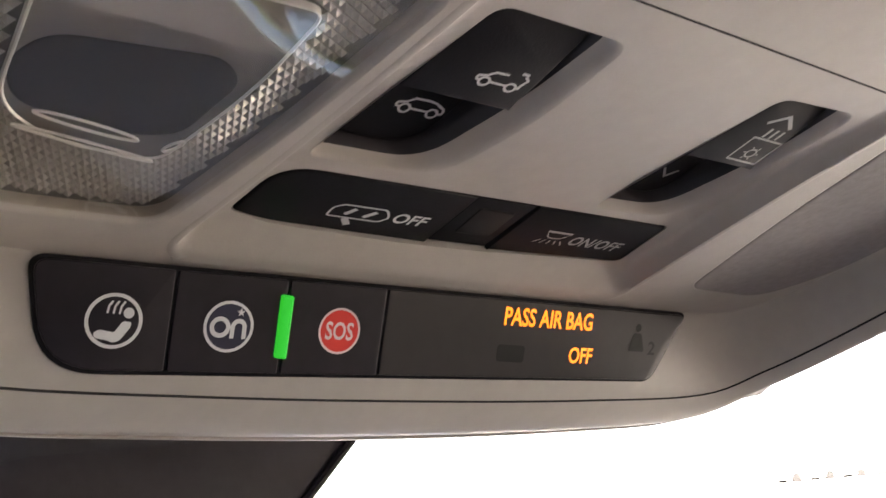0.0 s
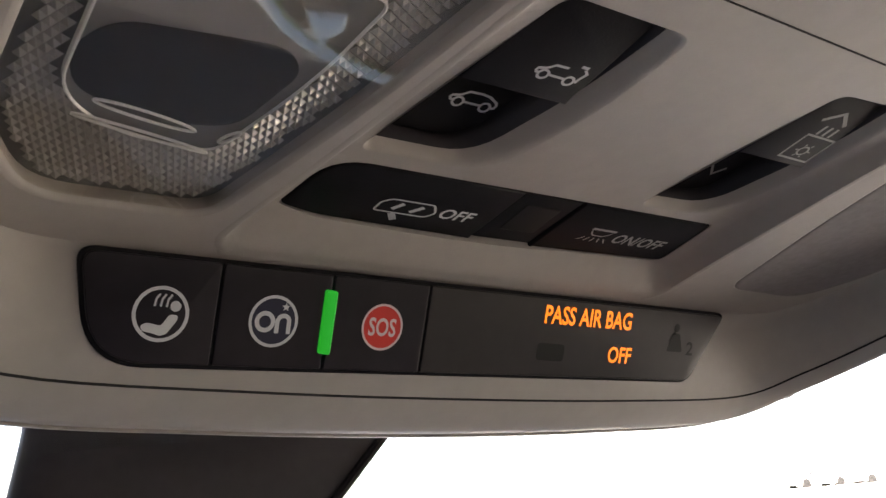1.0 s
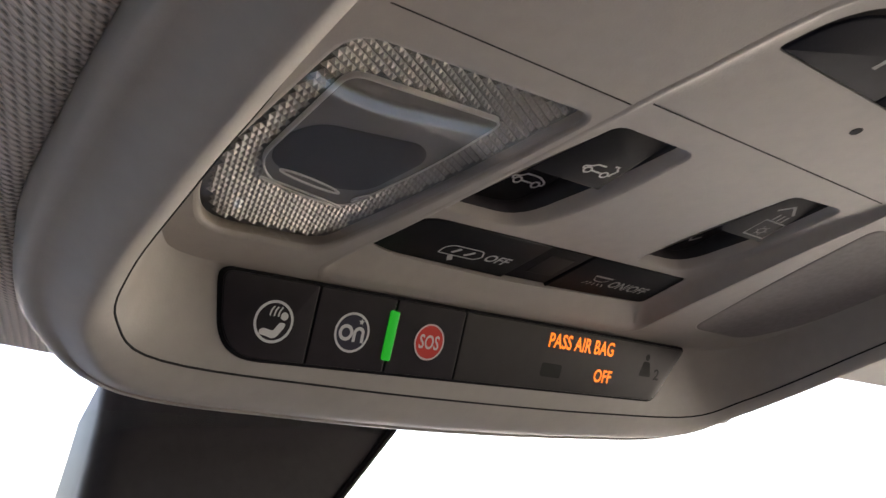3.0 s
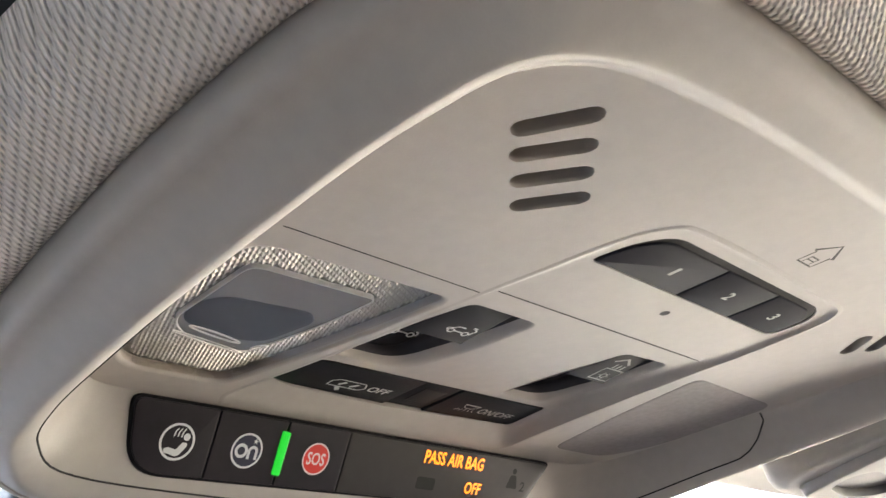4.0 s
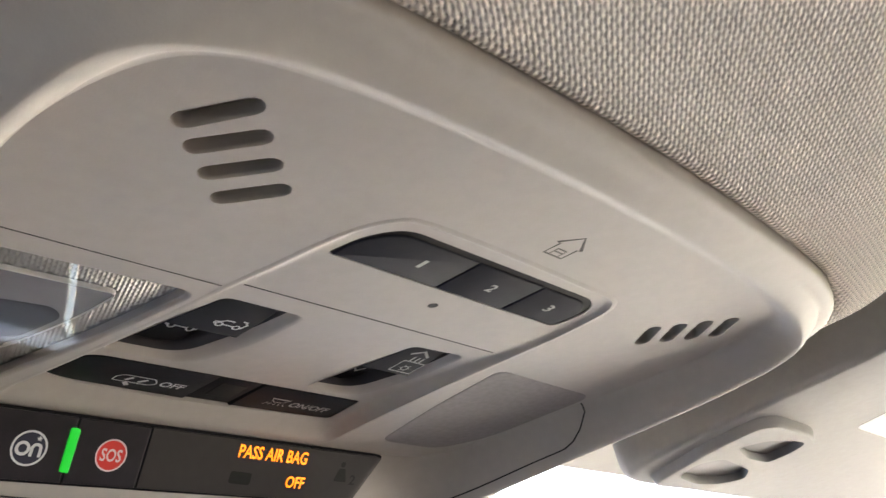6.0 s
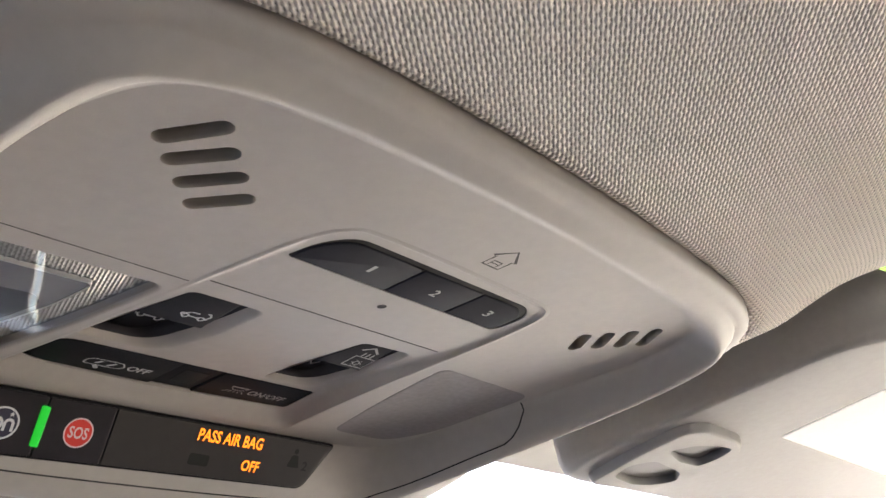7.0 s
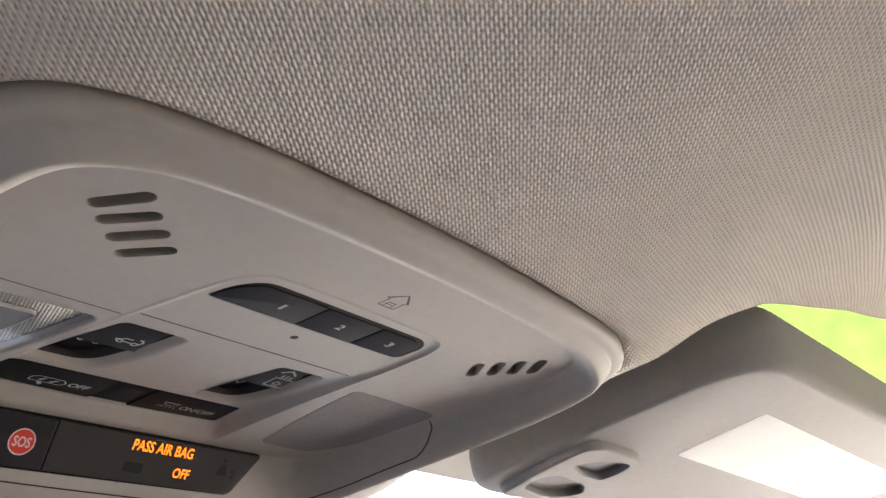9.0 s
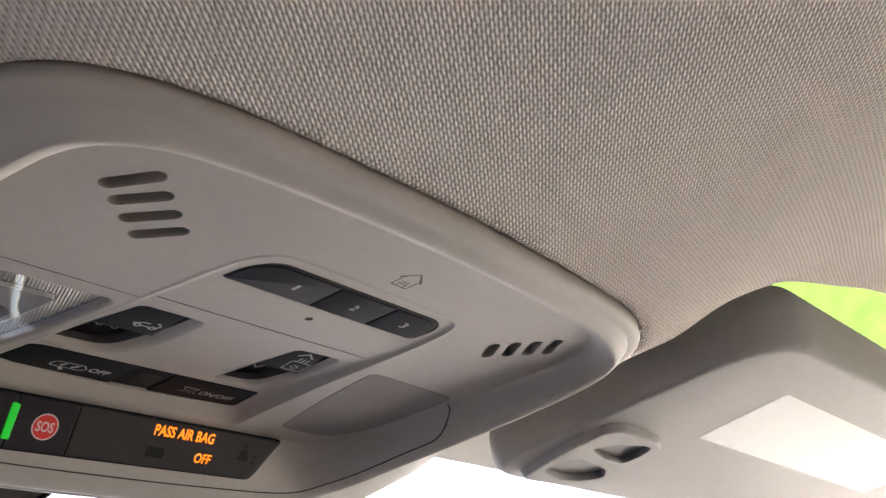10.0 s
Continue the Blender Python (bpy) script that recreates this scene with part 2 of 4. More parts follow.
def fill(loops, z=0.0, bm=None):
    """A flat face with holes: the first loop is the rim, the rest are holes."""
    bm = bm or bmesh.new()
    edges = []
    for lp in loops:
        vs = [bm.verts.new((p[0], p[1], z)) for p in lp]
        edges += [bm.edges.new((vs[i], vs[(i + 1) % len(vs)])) for i in range(len(vs))]
    bmesh.ops.triangle_fill(bm, use_beauty=True, use_dissolve=False, edges=edges)
    return bm


def inset(lp, d):
    """Outline moved inwards by d."""
    k = len(lp)
    area = sum(lp[i][0] * lp[(i + 1) % k][1] - lp[(i + 1) % k][0] * lp[i][1] for i in range(k))
    s = 1 if area > 0 else -1
    out = []
    for i in range(k):
        a, p, b = Vector(lp[i - 1][:2]), Vector(lp[i][:2]), Vector(lp[(i + 1) % k][:2])
        t = (b - a)
        t = t.normalized() if t.length > 1e-9 else Vector((1, 0))
        nrm = Vector((-t.y, t.x)) * s
        out.append(tuple(p + nrm * d))
    return out


def plate(lp, face, back, bevel=0.4, steps=3, bm=None):
    """A slab with rounded edges whose visible face lies at height `face`, its back at `back`."""
    bm = bm or bmesh.new()
    sgn = 1 if back > face else -1
    rings = [[(x, y, back) for x, y in lp]]
    for j in range(steps + 1):
        a = j / steps * math.pi / 2
        q = inset(lp, bevel * (1 - math.cos(a)))
        rings.append([(x, y, face + sgn * bevel * (1 - math.sin(a))) for x, y in q])
    loft(rings, True, bm)
    fill([[(p[0], p[1]) for p in rings[-1]]], rings[-1][0][2], bm)
    bmesh.ops.remove_doubles(bm, verts=bm.verts, dist=1e-4)
    return bm


def tube(pts, r, n=6, bm=None, closed=False):
    bm = bm or bmesh.new()
    v = [Vector(p) for p in pts]
    rings = []
    for i, p in enumerate(v):
        a, b = v[max(i - 1, 0)], v[min(i + 1, len(v) - 1)]
        t = (b - a).normalized()
        ref = Vector((0, 0, 1)) if abs(t.z) < 0.9 else Vector((1, 0, 0))
        u = t.cross(ref).normalized()
        w = t.cross(u)
        rings.append([p + u * (r * math.cos(k * 2 * math.pi / n)) + w * (r * math.sin(k * 2 * math.pi / n)) for k in range(n)])
    loft(rings, True, bm)
    return bm


def box(x0, x1, y0, y1, z0, z1, bevel=0.0, bm=None):
    bm = bm or bmesh.new()
    r = bmesh.ops.create_cube(bm, size=1.0)
    bmesh.ops.transform(bm, matrix=Matrix.Translation(((x0 + x1) / 2, (y0 + y1) / 2, (z0 + z1) / 2)) @ Matrix.Diagonal((x1 - x0, y1 - y0, z1 - z0, 1)), verts=r["verts"])
    if bevel:
        bmesh.ops.bevel(bm, geom=list({e for v in r["verts"] for e in v.link_edges}), offset=bevel, segments=2, profile=0.5, affect="EDGES")
    return bm


def mirrored(pts):
    return [(-p[0], *p[1:]) for p in pts]


def symmetric(half, per=6):
    """A closed ring from stations of the right half, rear middle to front middle."""
    left = [(-p[0], *p[1:]) for p in half[-2:0:-1]]
    return smooth_curve(list(half) + left, per, closed=True)


# ---- overhead console: shape ----
FLOOR = [(0, -46.6, 0), (40, -45.4, 0), (63, -43.2, 0), (77.5, -39.4, 0), (85, -31.5, 0), (89.6, -16, 0), (90.4, 5, 0), (90.4, 25, 0), (89.5, 46, 0), (89, 66, 0), (86, 80, 0), (76, 87.4, 0), (40, 88, 0), (0, 88, 0)]
RIDGE = [(0, -49.8, -1.3), (40, -48.9, -1.4), (66, -46.9, -2.0), (82, -43.8, -3.9), (92.4, -37.3, -6), (96.8, -20.3, -8), (98.5, 5, -10), (99, 28, -11.5), (98.8, 50, -13), (97.8, 74, -15), (93.4, 92, -17), (80, 104.5, -20.2), (42, 107, -21.6), (0, 107.5, -22)]
OUTER = [(0, -57.4, -0.5), (40, -56.4, -0.5), (69, -54.4, -0.5), (88, -50.2, -0.7), (100, -42, -1.3), (107, -25, -2.6), (109.8, 5, -4.4), (110, 28, -5.8), (109.4, 52, -7.6), (107.4, 78, -10.4), (100.4, 97, -14.2), (82, 111, -19), (45, 114, -20.5), (0, 115, -21)]
ring_f, ring_r, ring_o = symmetric(FLOOR), symmetric(RIDGE), symmetric(OUTER)
for p in ring_f:
    # the floor ends a little sooner beside the passenger's visor
    if p.x > 70:
        p.x -= 2.0 * min((p.x - 70) / 15, 1) * min(max((70 - p.y) / 40, 0), 1)
for p in ring_o:
    # the rim is a little slimmer beside the passenger's visor
    if p.x > 70 and p.y < 60:
        p.x -= 2.6 * min((p.x - 70) / 25, 1) * min((60 - p.y) / 50, 1)


def between(a, b, h, v):
    """Ring a towards ring b, by the share h in plan and v in height."""
    return [Vector((p.x + (q.x - p.x) * h, p.y + (q.y - p.y) * h, p.z + (q.z - p.z) * v)) for p, q in zip(a, b)]


console = thing("overhead_console", "beige-grey plastic overhead console with black switches, fixed to the fabric headliner", "overhead console")

# the rim: inner wall, ridge and outer flank
WALL = [(0, 0), (0.06, 0.04), (0.14, 0.16), (0.28, 0.42), (0.45, 0.68), (0.58, 0.82), (0.70, 0.905), (0.84, 0.965), (0.93, 0.99), (0.98, 1.0)]
REAR_WALL = [(0, 0), (0.10, 0.05), (0.20, 0.18), (0.32, 0.40), (0.44, 0.60), (0.57, 0.77), (0.69, 0.88), (0.80, 0.945), (0.90, 0.983), (0.99, 1.0)]
BACK_WALL = [(0, 0), (0.10, 0.02), (0.22, 0.10), (0.34, 0.24), (0.46, 0.42), (0.58, 0.60), (0.70, 0.77), (0.81, 0.90), (0.91, 0.97), (0.99, 1.0)]
FLANK = [(0.03, 0.0), (0.09, 0.04), (0.18, 0.14), (0.30, 0.33), (0.42, 0.55), (0.54, 0.75), (0.64, 0.88)]


def top_height(y):
    """Height at which the rim runs into the roof fabric."""
    return 1.9 - max(y + 20, 0) / 135 * 6.7


def outward(ring, d):
    return [(Vector((p[0], p[1], 0)), r.z) for p, r in zip(inset([(q.x, q.y) for q in ring], -d), ring)]


SKIRT = [(-2.4, -0.035), (-1.4, -0.03), (-0.5, 0.0), (0.3, 0.06), (0.95, 0.15), (1.4, 0.28), (1.7, 0.47), (1.8, 0.75), (1.8, 2.2)]


def wall_at(i):
    """Profile of the inner wall at station i: straighter at the rear and the sides than behind the switch panel."""
    k = min(max((ring_f[i].y - 35) / 45, 0.0), 1.0)
    k = k * k * (3 - 2 * k)
    r = min(max((-24 - ring_f[i].y) / 16, 0.0), 1.0)
    return [(a + (c - a) * k + (e - a) * r, b + (d - b) * k + (f - b) * r) for (a, b), (c, d), (e, f) in zip(REAR_WALL, WALL, BACK_WALL)]


def on_wall(i, h, v):
    p, q = ring_f[i], ring_r[i]
    return Vector((p.x + (q.x - p.x) * h, p.y + (q.y - p.y) * h, p.z + (q.z - p.z) * v))


walls = [wall_at(i) for i in range(len(ring_f))]
rings = [[on_wall(i, *walls[i][j]) for i in range(len(ring_f))] for j in range(len(WALL))] + [between(ring_r, ring_o, h, v) for h, v in FLANK]
for d, v in SKIRT:
    rings.append([Vector((p.x, p.y, z + (top_height(p.y) - z) * v)) for p, z in outward(ring_o, d)])
part("bezel", loft(rings), PLASTIC, console, "grained beige-grey moulded rim")


def sink(y):
    """How far the middle channel lies above the side panels."""
    up = min(max((y + 2) / 62, 0), 1)
    down = min(max((84.5 - y) / 9, 0), 1)
    return (0.6 + 3.2 * up * up * (3 - 2 * up)) * (down * down * (3 - 2 * down))


chan_left = [(-52.3, 82.5), (-52.3, 79), (-50.4, 70), (-48.2, 60), (-45.4, 45), (-42.9, 30), (-40.4, 12), (-38.4, 1), (-36.9, -8), (-34.6, -16.5), (-31.2, -21.6), (-26.5, -23.8)]
chan_right = [(31, -23.4), (35.2, -21.2), (37.2, -16.5), (38.2, -8), (38.8, 4), (38.9, 20), (39.2, 34), (40, 48), (40.9, 62), (41.8, 72), (42.4, 79), (42, 83), (40, 85.6), (36.5, 86.5)]
channel_out = [(x, y) for x, y, _ in smooth_curve([(*p, 0) for p in chan_left + [(-8, -24.3), (20, -23.8)] + chan_right + [(0, 86.6), (-46.5, 86.6), (-50.6, 85.2)]], 3, closed=True)]


def wall_run(p):
    """Width of the channel's side wall at a point of its edge."""
    if p[1] < -12:
        return 1.7
    return (2.6 if p[0] < 0 else 2.2 + 1.4 * min(max((p[1] + 8) / 24, 0), 1)) if p[1] < 82 else 2.4


def wall_ring(share):
    return [(p[0] + (q[0] - p[0]) * share * wall_run(p), p[1] + (q[1] - p[1]) * share * wall_run(p)) for p, q in zip(channel_out, inset(channel_out, 1.0))]


channel_in = wall_ring(1.0)
channel_lip = inset(channel_out, -1.1)

SLOT_ENDS = [((-76.1, -24.3), (-68.5, -35.1)), ((-71.6, -20.1), (-63.2, -30.0)), ((-66.3, -15.5), (-57.8, -25.2)), ((-61.0, -10.8), (-52.5, -20.4))]


def slot_outline(a, b, w=1.95):
    a, b = Vector(a), Vector(b)
    t = (b - a).normalized()
    nrm = Vector((-t.y, t.x))
    a, b = a + nrm * 0.5, b + nrm * 0.5
    a, b = a + t * w, b - t * w
    out = []
    for c, s in ((b, -1), (a, 1)):
        for k in range(7):
            ang = math.pi * k / 6
            d = t * (math.sin(ang) * -s) - nrm * (math.cos(ang) * -s)
            out.append(tuple(c + d * w))
    return out


slots = [slot_outline(a, b) for a, b in SLOT_ENDS]
SLOT_ENDS_R = [((63.3 + 4.6 * i, -11.4 - 4.3 * i), (56.6 + 4.5 * i, -20.4 - 4.6 * i)) for i in range(4)]
slots += [slot_outline(b, a) for a, b in SLOT_ENDS_R]
LENS_L = rounded([(-86.3, 20.6), (-44.6, 19.0), (-49.3, 46), (-57.2, 75.8), (-80.8, 76.2), (-88.2, 61)], [5, 3, 12, 4, 6, 12], 5)
LENS_R = mirrored(LENS_L)
SEAM_Y, SEAM_MID = 13.6, 12.7

HOLE_L, HOLE_R = inset(LENS_L, -1.1), inset(LENS_R, -1.1)
bm = fill([[(p.x, p.y) for p in ring_f], channel_lip, HOLE_L, HOLE_R] + slots)
part("side_panel", bm, PLASTIC, console, "flat grained panel beside the middle channel", sharp=14)
for lp in slots:
    part("speaker_slot", loft([[(x, y, 0) for x, y in lp], [(x, y, 0.5) for x, y in inset(lp, 0.1)], [(x, y, 1.0) for x, y in inset(lp, -0.1)], [(x, y, 3.2) for x, y in inset(lp, -0.3)]]), PLASTIC, console)
for lp in (LENS_L, LENS_R):
    part("lamp_recess", loft([[(x, y, z) for x, y in inset(lp, a)] for a, z in ((-1.1, 0), (-0.6, 0.1), (-0.2, 0.4), (0.0, 0.9), (0.05, 2.4))]), PLASTIC, console, sharp=50)
part("grille_backing", fill([[(-80, -42), (80, -42), (80, -8), (-80, -8)]], 3.1), GRILLE, console, "dark hollow behind the speaker slots")

# the middle channel with its switch openings
PAD = rounded([(-33.4, -5.8), (-31.9, -14.2), (-27.0, -20.3), (29.6, -20.2), (34.4, -16.2), (34.2, -5.9)], [1.5, 7, 7, 5, 3.5, 3], 6)
ROCK_A = rounded([(-36.4, 20.3), (-20.4, 20.1), (-20.8, 38), (-25, 56), (-41.2, 56.2)], [2.0, 2.0, 8, 6, 1.4], 5)
ROCK_B = rounded([(15.2, 20.6), (29.2, 19.2), (31.4, 38), (28.4, 56), (13.8, 56.8)], [2.0, 2.0, 8, 6, 1.4], 5)
OPEN_A = rounded([(-36.9, 19.7), (-16.8, 19.5), (-15.4, 40), (-20, 57.8), (-42.0, 58.2)], [2.5, 3, 10, 7, 2], 5)
OPEN_B = rounded([(14.7, 20.0), (31.4, 18.5), (34.2, 38), (31.4, 57.8), (13.2, 58.6)], [2.5, 3, 10, 7, 2], 5)
STRIP = rounded([(-44.0, 61.2), (34.6, 60.2), (36.4, 75.8), (-6, 78.2), (-40, 77.4), (-46.3, 75.6)], [6, 1.2, 2.5, 20, 5, 1.2], 5)

holes = [PAD, OPEN_A, OPEN_B, STRIP]
bm = fill([channel_in] + holes)
LEVELS = [(1.0, 0.0), (0.93, 0.0), (0.66, 0.0), (0.30, -0.04), (0.06, -0.16), (0.0, -0.14), (0.0, 0.0)]
chan_rings = [channel_in] + [wall_ring(k) for k in (0.78, 0.5, 0.25, 0.05)] + [inset(channel_out, -0.45), channel_lip]
loft([[(x, y, 0.001 * k) for x, y in ring] for k, ring in enumerate(chan_rings)], True, bm)
bmesh.ops.remove_doubles(bm, verts=bm.verts, dist=1e-4)
for y in list(range(-3, 74, 3)) + [74 + 1.5 * k for k in range(8)]:
    bmesh.ops.bisect_plane(bm, geom=list(bm.verts) + list(bm.edges) + list(bm.faces), plane_co=(0, y, 0), plane_no=(0, 1, 0))
for v in bm.verts:
    k = min(max(v.co.z * 1000, 0), 5.999)
    (a, la), (b, lb) = LEVELS[int(k)], LEVELS[int(k) + 1]
    v.co.z = sink(v.co.y) * (a + (b - a) * (k % 1)) + la + (lb - la) * (k % 1)
for lp in holes:
    deep = 2.0 if lp in (PAD, STRIP) else 7.0
    if lp in (OPEN_A, OPEN_B):
        src = ROCK_A if lp is OPEN_A else ROCK_B
        loft([[(x + (a - x) * k, y + (b - y) * k, sink(y) + dz) for (x, y), (a, b) in zip(lp, src)] for k, dz in ((0, 0), (0.12, 0.05), (0.3, 0.3), (0.5, 0.8), (0.75, 1.7))], True, bm)
        continue
    loft([[(x, y, sink(y)) for x, y in lp], [(x, y, sink(y) + deep) for x, y in lp]], True, bm)
part("middle_channel", bm, PLASTIC, console, "sunken middle panel that carries the switches", sharp=32)

# joints
part("joint", tube([(-86, SEAM_Y, 0.08), (-42, SEAM_Y, 0.08)], 0.17), GAP, console, "thin dark joint")
part("joint", tube([(-37.6, SEAM_MID, sink(SEAM_MID) + 0.08), (34.6, SEAM_MID, sink(SEAM_MID) + 0.08)], 0.2), GAP, console, "thin dark joint")


def seam_share(i):
    """Share of the wall's depth at which the joint runs, at station i of the ring."""
    k = min(max(min((i - 42) / 3.5, (116 - i) / 5.5), 0.0), 1.0)
    k = 1 - (1 - k) ** 2
    h = 0.2 + 0.43 * k - 0.045 * min(max((104 - i) / 14, 0.0), 1.0) * k
    for (a, va), (b, vb) in zip(walls[i], walls[i][1:]):
        if h <= b:
            return h, va + (vb - va) * (h - a) / (b - a)


seam_pts = [on_wall(i, *seam_share(i)) for i in range(42, 117)]
up_r = [on_wall(42, h, v) for h, v in walls[42][:3]] + [seam_pts[0]]
up_l = [on_wall(116, h, v) for h, v in walls[116][:3]] + [seam_pts[-1]]
part("joint", tube(seam_pts, 0.24), GAP, console, "thin dark joint along the rim")
part("joint", tube(up_r, 0.22), GAP, console, "thin dark joint")
part("joint", tube(up_l, 0.22), GAP, console, "thin dark joint")

# ---- symbols and letters ----
DOWN = Matrix(((1, 0, 0, 0), (0, -1, 0, 0), (0, 0, -1, 0), (0, 0, 0, 1)))
PANEL = Matrix(((1, 0, 0, 0), (0, -0.518, -0.855, 87.5), (0, 0.855, -0.518, 0), (0, 0, 0, 1)))


def moved(bm, m):
    bmesh.ops.transform(bm, matrix=m, verts=bm.verts)
    return bm


def stroke(pts, w, h=0.1, closed=False, bm=None):
    """A printed line of width w."""
    bm = bm or bmesh.new()
    v = [Vector(p[:2]) for p in pts]
    k = len(v)
    a_side, b_side = [], []
    for i in range(k):
        a = v[i - 1] if (i or closed) else v[i]
        b = v[(i + 1) % k] if (i + 1 < k or closed) else v[i]
        t = (b - a).normalized()
        if 0 < i < k - 1 or closed:
            t1, t2 = (v[i] - a).normalized(), (b - v[i]).normalized()
            c = max(0.45, math.sqrt(max(0.0, (1 + t1.dot(t2)) / 2)))
        else:
            c = 1.0
        nrm = Vector((-t.y, t.x)) * (w / 2 / c)
        a_side.append(bm.verts.new((*(v[i] + nrm), h)))
        b_side.append(bm.verts.new((*(v[i] - nrm), h)))
    for i in range(k if closed else k - 1):
        j = (i + 1) % k
        bm.faces.new((a_side[i], a_side[j], b_side[j], b_side[i]))
    return bm


def circle(cx, cy, r, n=28, a0=0.0, a1=360.0):
    full = a1 - a0 >= 360
    m = n if full else n + 1
    return [(cx + r * math.cos(radians(a0 + (a1 - a0) * i / n)), cy + r * math.sin(radians(a0 + (a1 - a0) * i / n))) for i in range(m)]


def letters(text, x0, x1, y0, y1, h=0.1, shear=0.0):
    """Text in the built-in font, stretched into the box x0..x1, y0..y1."""
    cu = bpy.data.curves.new("letters", "FONT")
    cu.body, cu.resolution_u, cu.offset = text, 3, 0.02
    ob = bpy.data.objects.new("letters", cu)
    scene.collection.objects.link(ob)
    bpy.context.view_layer.update()
    me = bpy.data.meshes.new_from_object(ob.evaluated_get(bpy.context.evaluated_depsgraph_get()))
    bpy.data.objects.remove(ob)
    bm = bmesh.new()
    bm.from_mesh(me)
    bpy.data.meshes.remove(me)
    bpy.data.curves.remove(cu)
    xs, ys = [v.co.x for v in bm.verts], [v.co.y for v in bm.verts]
    for v in bm.verts:
        fx, fy = (v.co.x - min(xs)) / (max(xs) - min(xs)), (v.co.y - min(ys)) / (max(ys) - min(ys))
        v.co = (x0 + (x1 - x0) * fx + shear * fy * (y1 - y0), y0 + (y1 - y0) * fy, h)
    return bm


# ---- emergency-call panel ----
panel_line = [(-71.6, -0.4), (68.4, -0.4), (59.2, -16.6), (-68.6, -17.8)]
whole = rounded(panel_line, [3.0, 2.5, 3.0, 9.0], 8)
panel = part("switch_panel", moved(plate(whole, 0.45, -2.5, 0.3), PANEL), BLACK, console, "black switch panel")
CUTS = (-50.2, -31.2, -12.1)


def section(a, b, ra, rb):
    """Outline of the part of the panel between two cuts."""
    top, bot = -1.0, lambda x: -17.0 + 0.9 * (x + 68) / 127
    xa0, xa1 = (a, a) if ra is None else (-71.0, -68.0)
    xb0, xb1 = (b, b) if rb is None else (67.6, 58.6)
    return rounded([(xa0, top), (xb0, top), (xb1, bot(xb1)), (xa1, bot(xa1))], [2.6 if ra else 0.4, 2.2 if rb else 0.4, 2.6 if rb else 0.4, 8.4 if ra else 0.4], 8)


part("button", moved(plate(section(0, CUTS[0] - 0.25, 1, None), 1.0, 0.0, 0.22), PANEL), PIANO, panel)
part("button", moved(plate(section(CUTS[0] + 0.25, CUTS[1] - 0.25, None, None), 1.0, 0.0, 0.22), PANEL), PIANO, panel)
part("button", moved(plate(section(CUTS[1] + 0.25, CUTS[2] - 0.25, None, None), 1.0, 0.0, 0.22), PANEL), PIANO, panel)
display = part("display_window", moved(plate(section(CUTS[2] + 0.25, 0, None, 1), 0.9, 0.0, 0.3), PANEL), SMOKED, panel, "smoked window with amber airbag warning")

H = 1.1
bm = stroke(circle(-58.8, -9.4, 3.95), 0.55, H, True)
fill([circle(-56.75, -8.1, 0.82, 14)], H, bm)
seat = [(-2.8, -1.9), (-1.9, -1.4), (0.2, -1.75), (1.3, 0.0), (2.5, 0.0), (2.6, -0.7), (1.2, -2.9), (0.2, -3.3), (-0.7, -3.0), (-2.5, -2.7)]
fill([rounded([(x - 58.8, y - 9.4) for x, y in seat], 0.3, 2)], H, bm)
for x in (-0.95, -0.05, 0.85):
    stroke([(x - 58.3, -6.4), (x - 58.8, -7.2), (x - 58.95, -8.3)], 0.32, H, False, bm)
part("massage_symbol", moved(bm, PANEL), WHITE_INK, console, "white print of a reclining seat in a ring").parent = panel

bm = fill([circle(-40.9, -9.3, 3.7)], H)
part("disc", moved(bm, PANEL), NAVY_INK, panel, "navy disc")
bm = stroke(circle(-40.9, -9.3, 3.95), 0.5, H + 0.05, True)
stroke(circle(-42.35, -9.45, 1.36, 20), 0.72, H + 0.05, True, bm)
stroke([(-40.25, -11.2), (-40.25, -9.2)] + circle(-39.2, -9.3, 1.0, 8, 155, 20) + [(-38.2, -11.2)], 0.72, H + 0.05, False, bm)
star = [((0.75 if i % 2 == 0 else 0.3) * math.sin(i * math.pi / 5) - 39.1, (0.75 if i % 2 == 0 else 0.3) * math.cos(i * math.pi / 5) - 6.9) for i in range(10)]
fill([star], H + 0.05, bm)
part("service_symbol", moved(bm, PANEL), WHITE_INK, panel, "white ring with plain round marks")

bm = fill([circle(-20.9, -9.0, 3.7)], H)
part("disc", moved(bm, PANEL), RED, panel, "red emergency disc")
bm = stroke(circle(-20.9, -9.0, 3.85), 0.4, H + 0.05, True)
bm2 = letters("SOS", -23.6, -18.2, -10.6, -7.4, H + 0.05)
tmp = bpy.data.meshes.new("join")
bm2.to_mesh(tmp)
bm2.free()
bm.from_mesh(tmp)
bpy.data.meshes.remove(tmp)
part("emergency_lettering", moved(bm, PANEL), material("pale_pink_print", (0.75, 0.55, 0.55), 0.5), panel, "pale letters in a ring")

led = [(-32.6, -3.4), (-30.2, -3.6), (-30.2, -14.3), (-32.5, -14.1)]
part("indicator_light", moved(plate(rounded(led, 0.5, 3), 1.5, 0.2, 0.4), PANEL), GREEN_LED, panel, "lit green light bar")
part("warning_lettering", moved(letters("PASS AIR BAG", 15.0, 38.6, -6.0, -2.3, 1.02), PANEL), AMBER, display, "lit amber letters")
part("warning_lettering", moved(letters("OFF", 33.2, 39.8, -13.0, -9.6, 1.02), PANEL), AMBER, display, "lit amber letters")
bm = fill([rounded([(14.2, -9.8), (21.2, -9.9), (21.2, -13.3), (14.2, -13.2)], 0.8, 3)], 1.0)
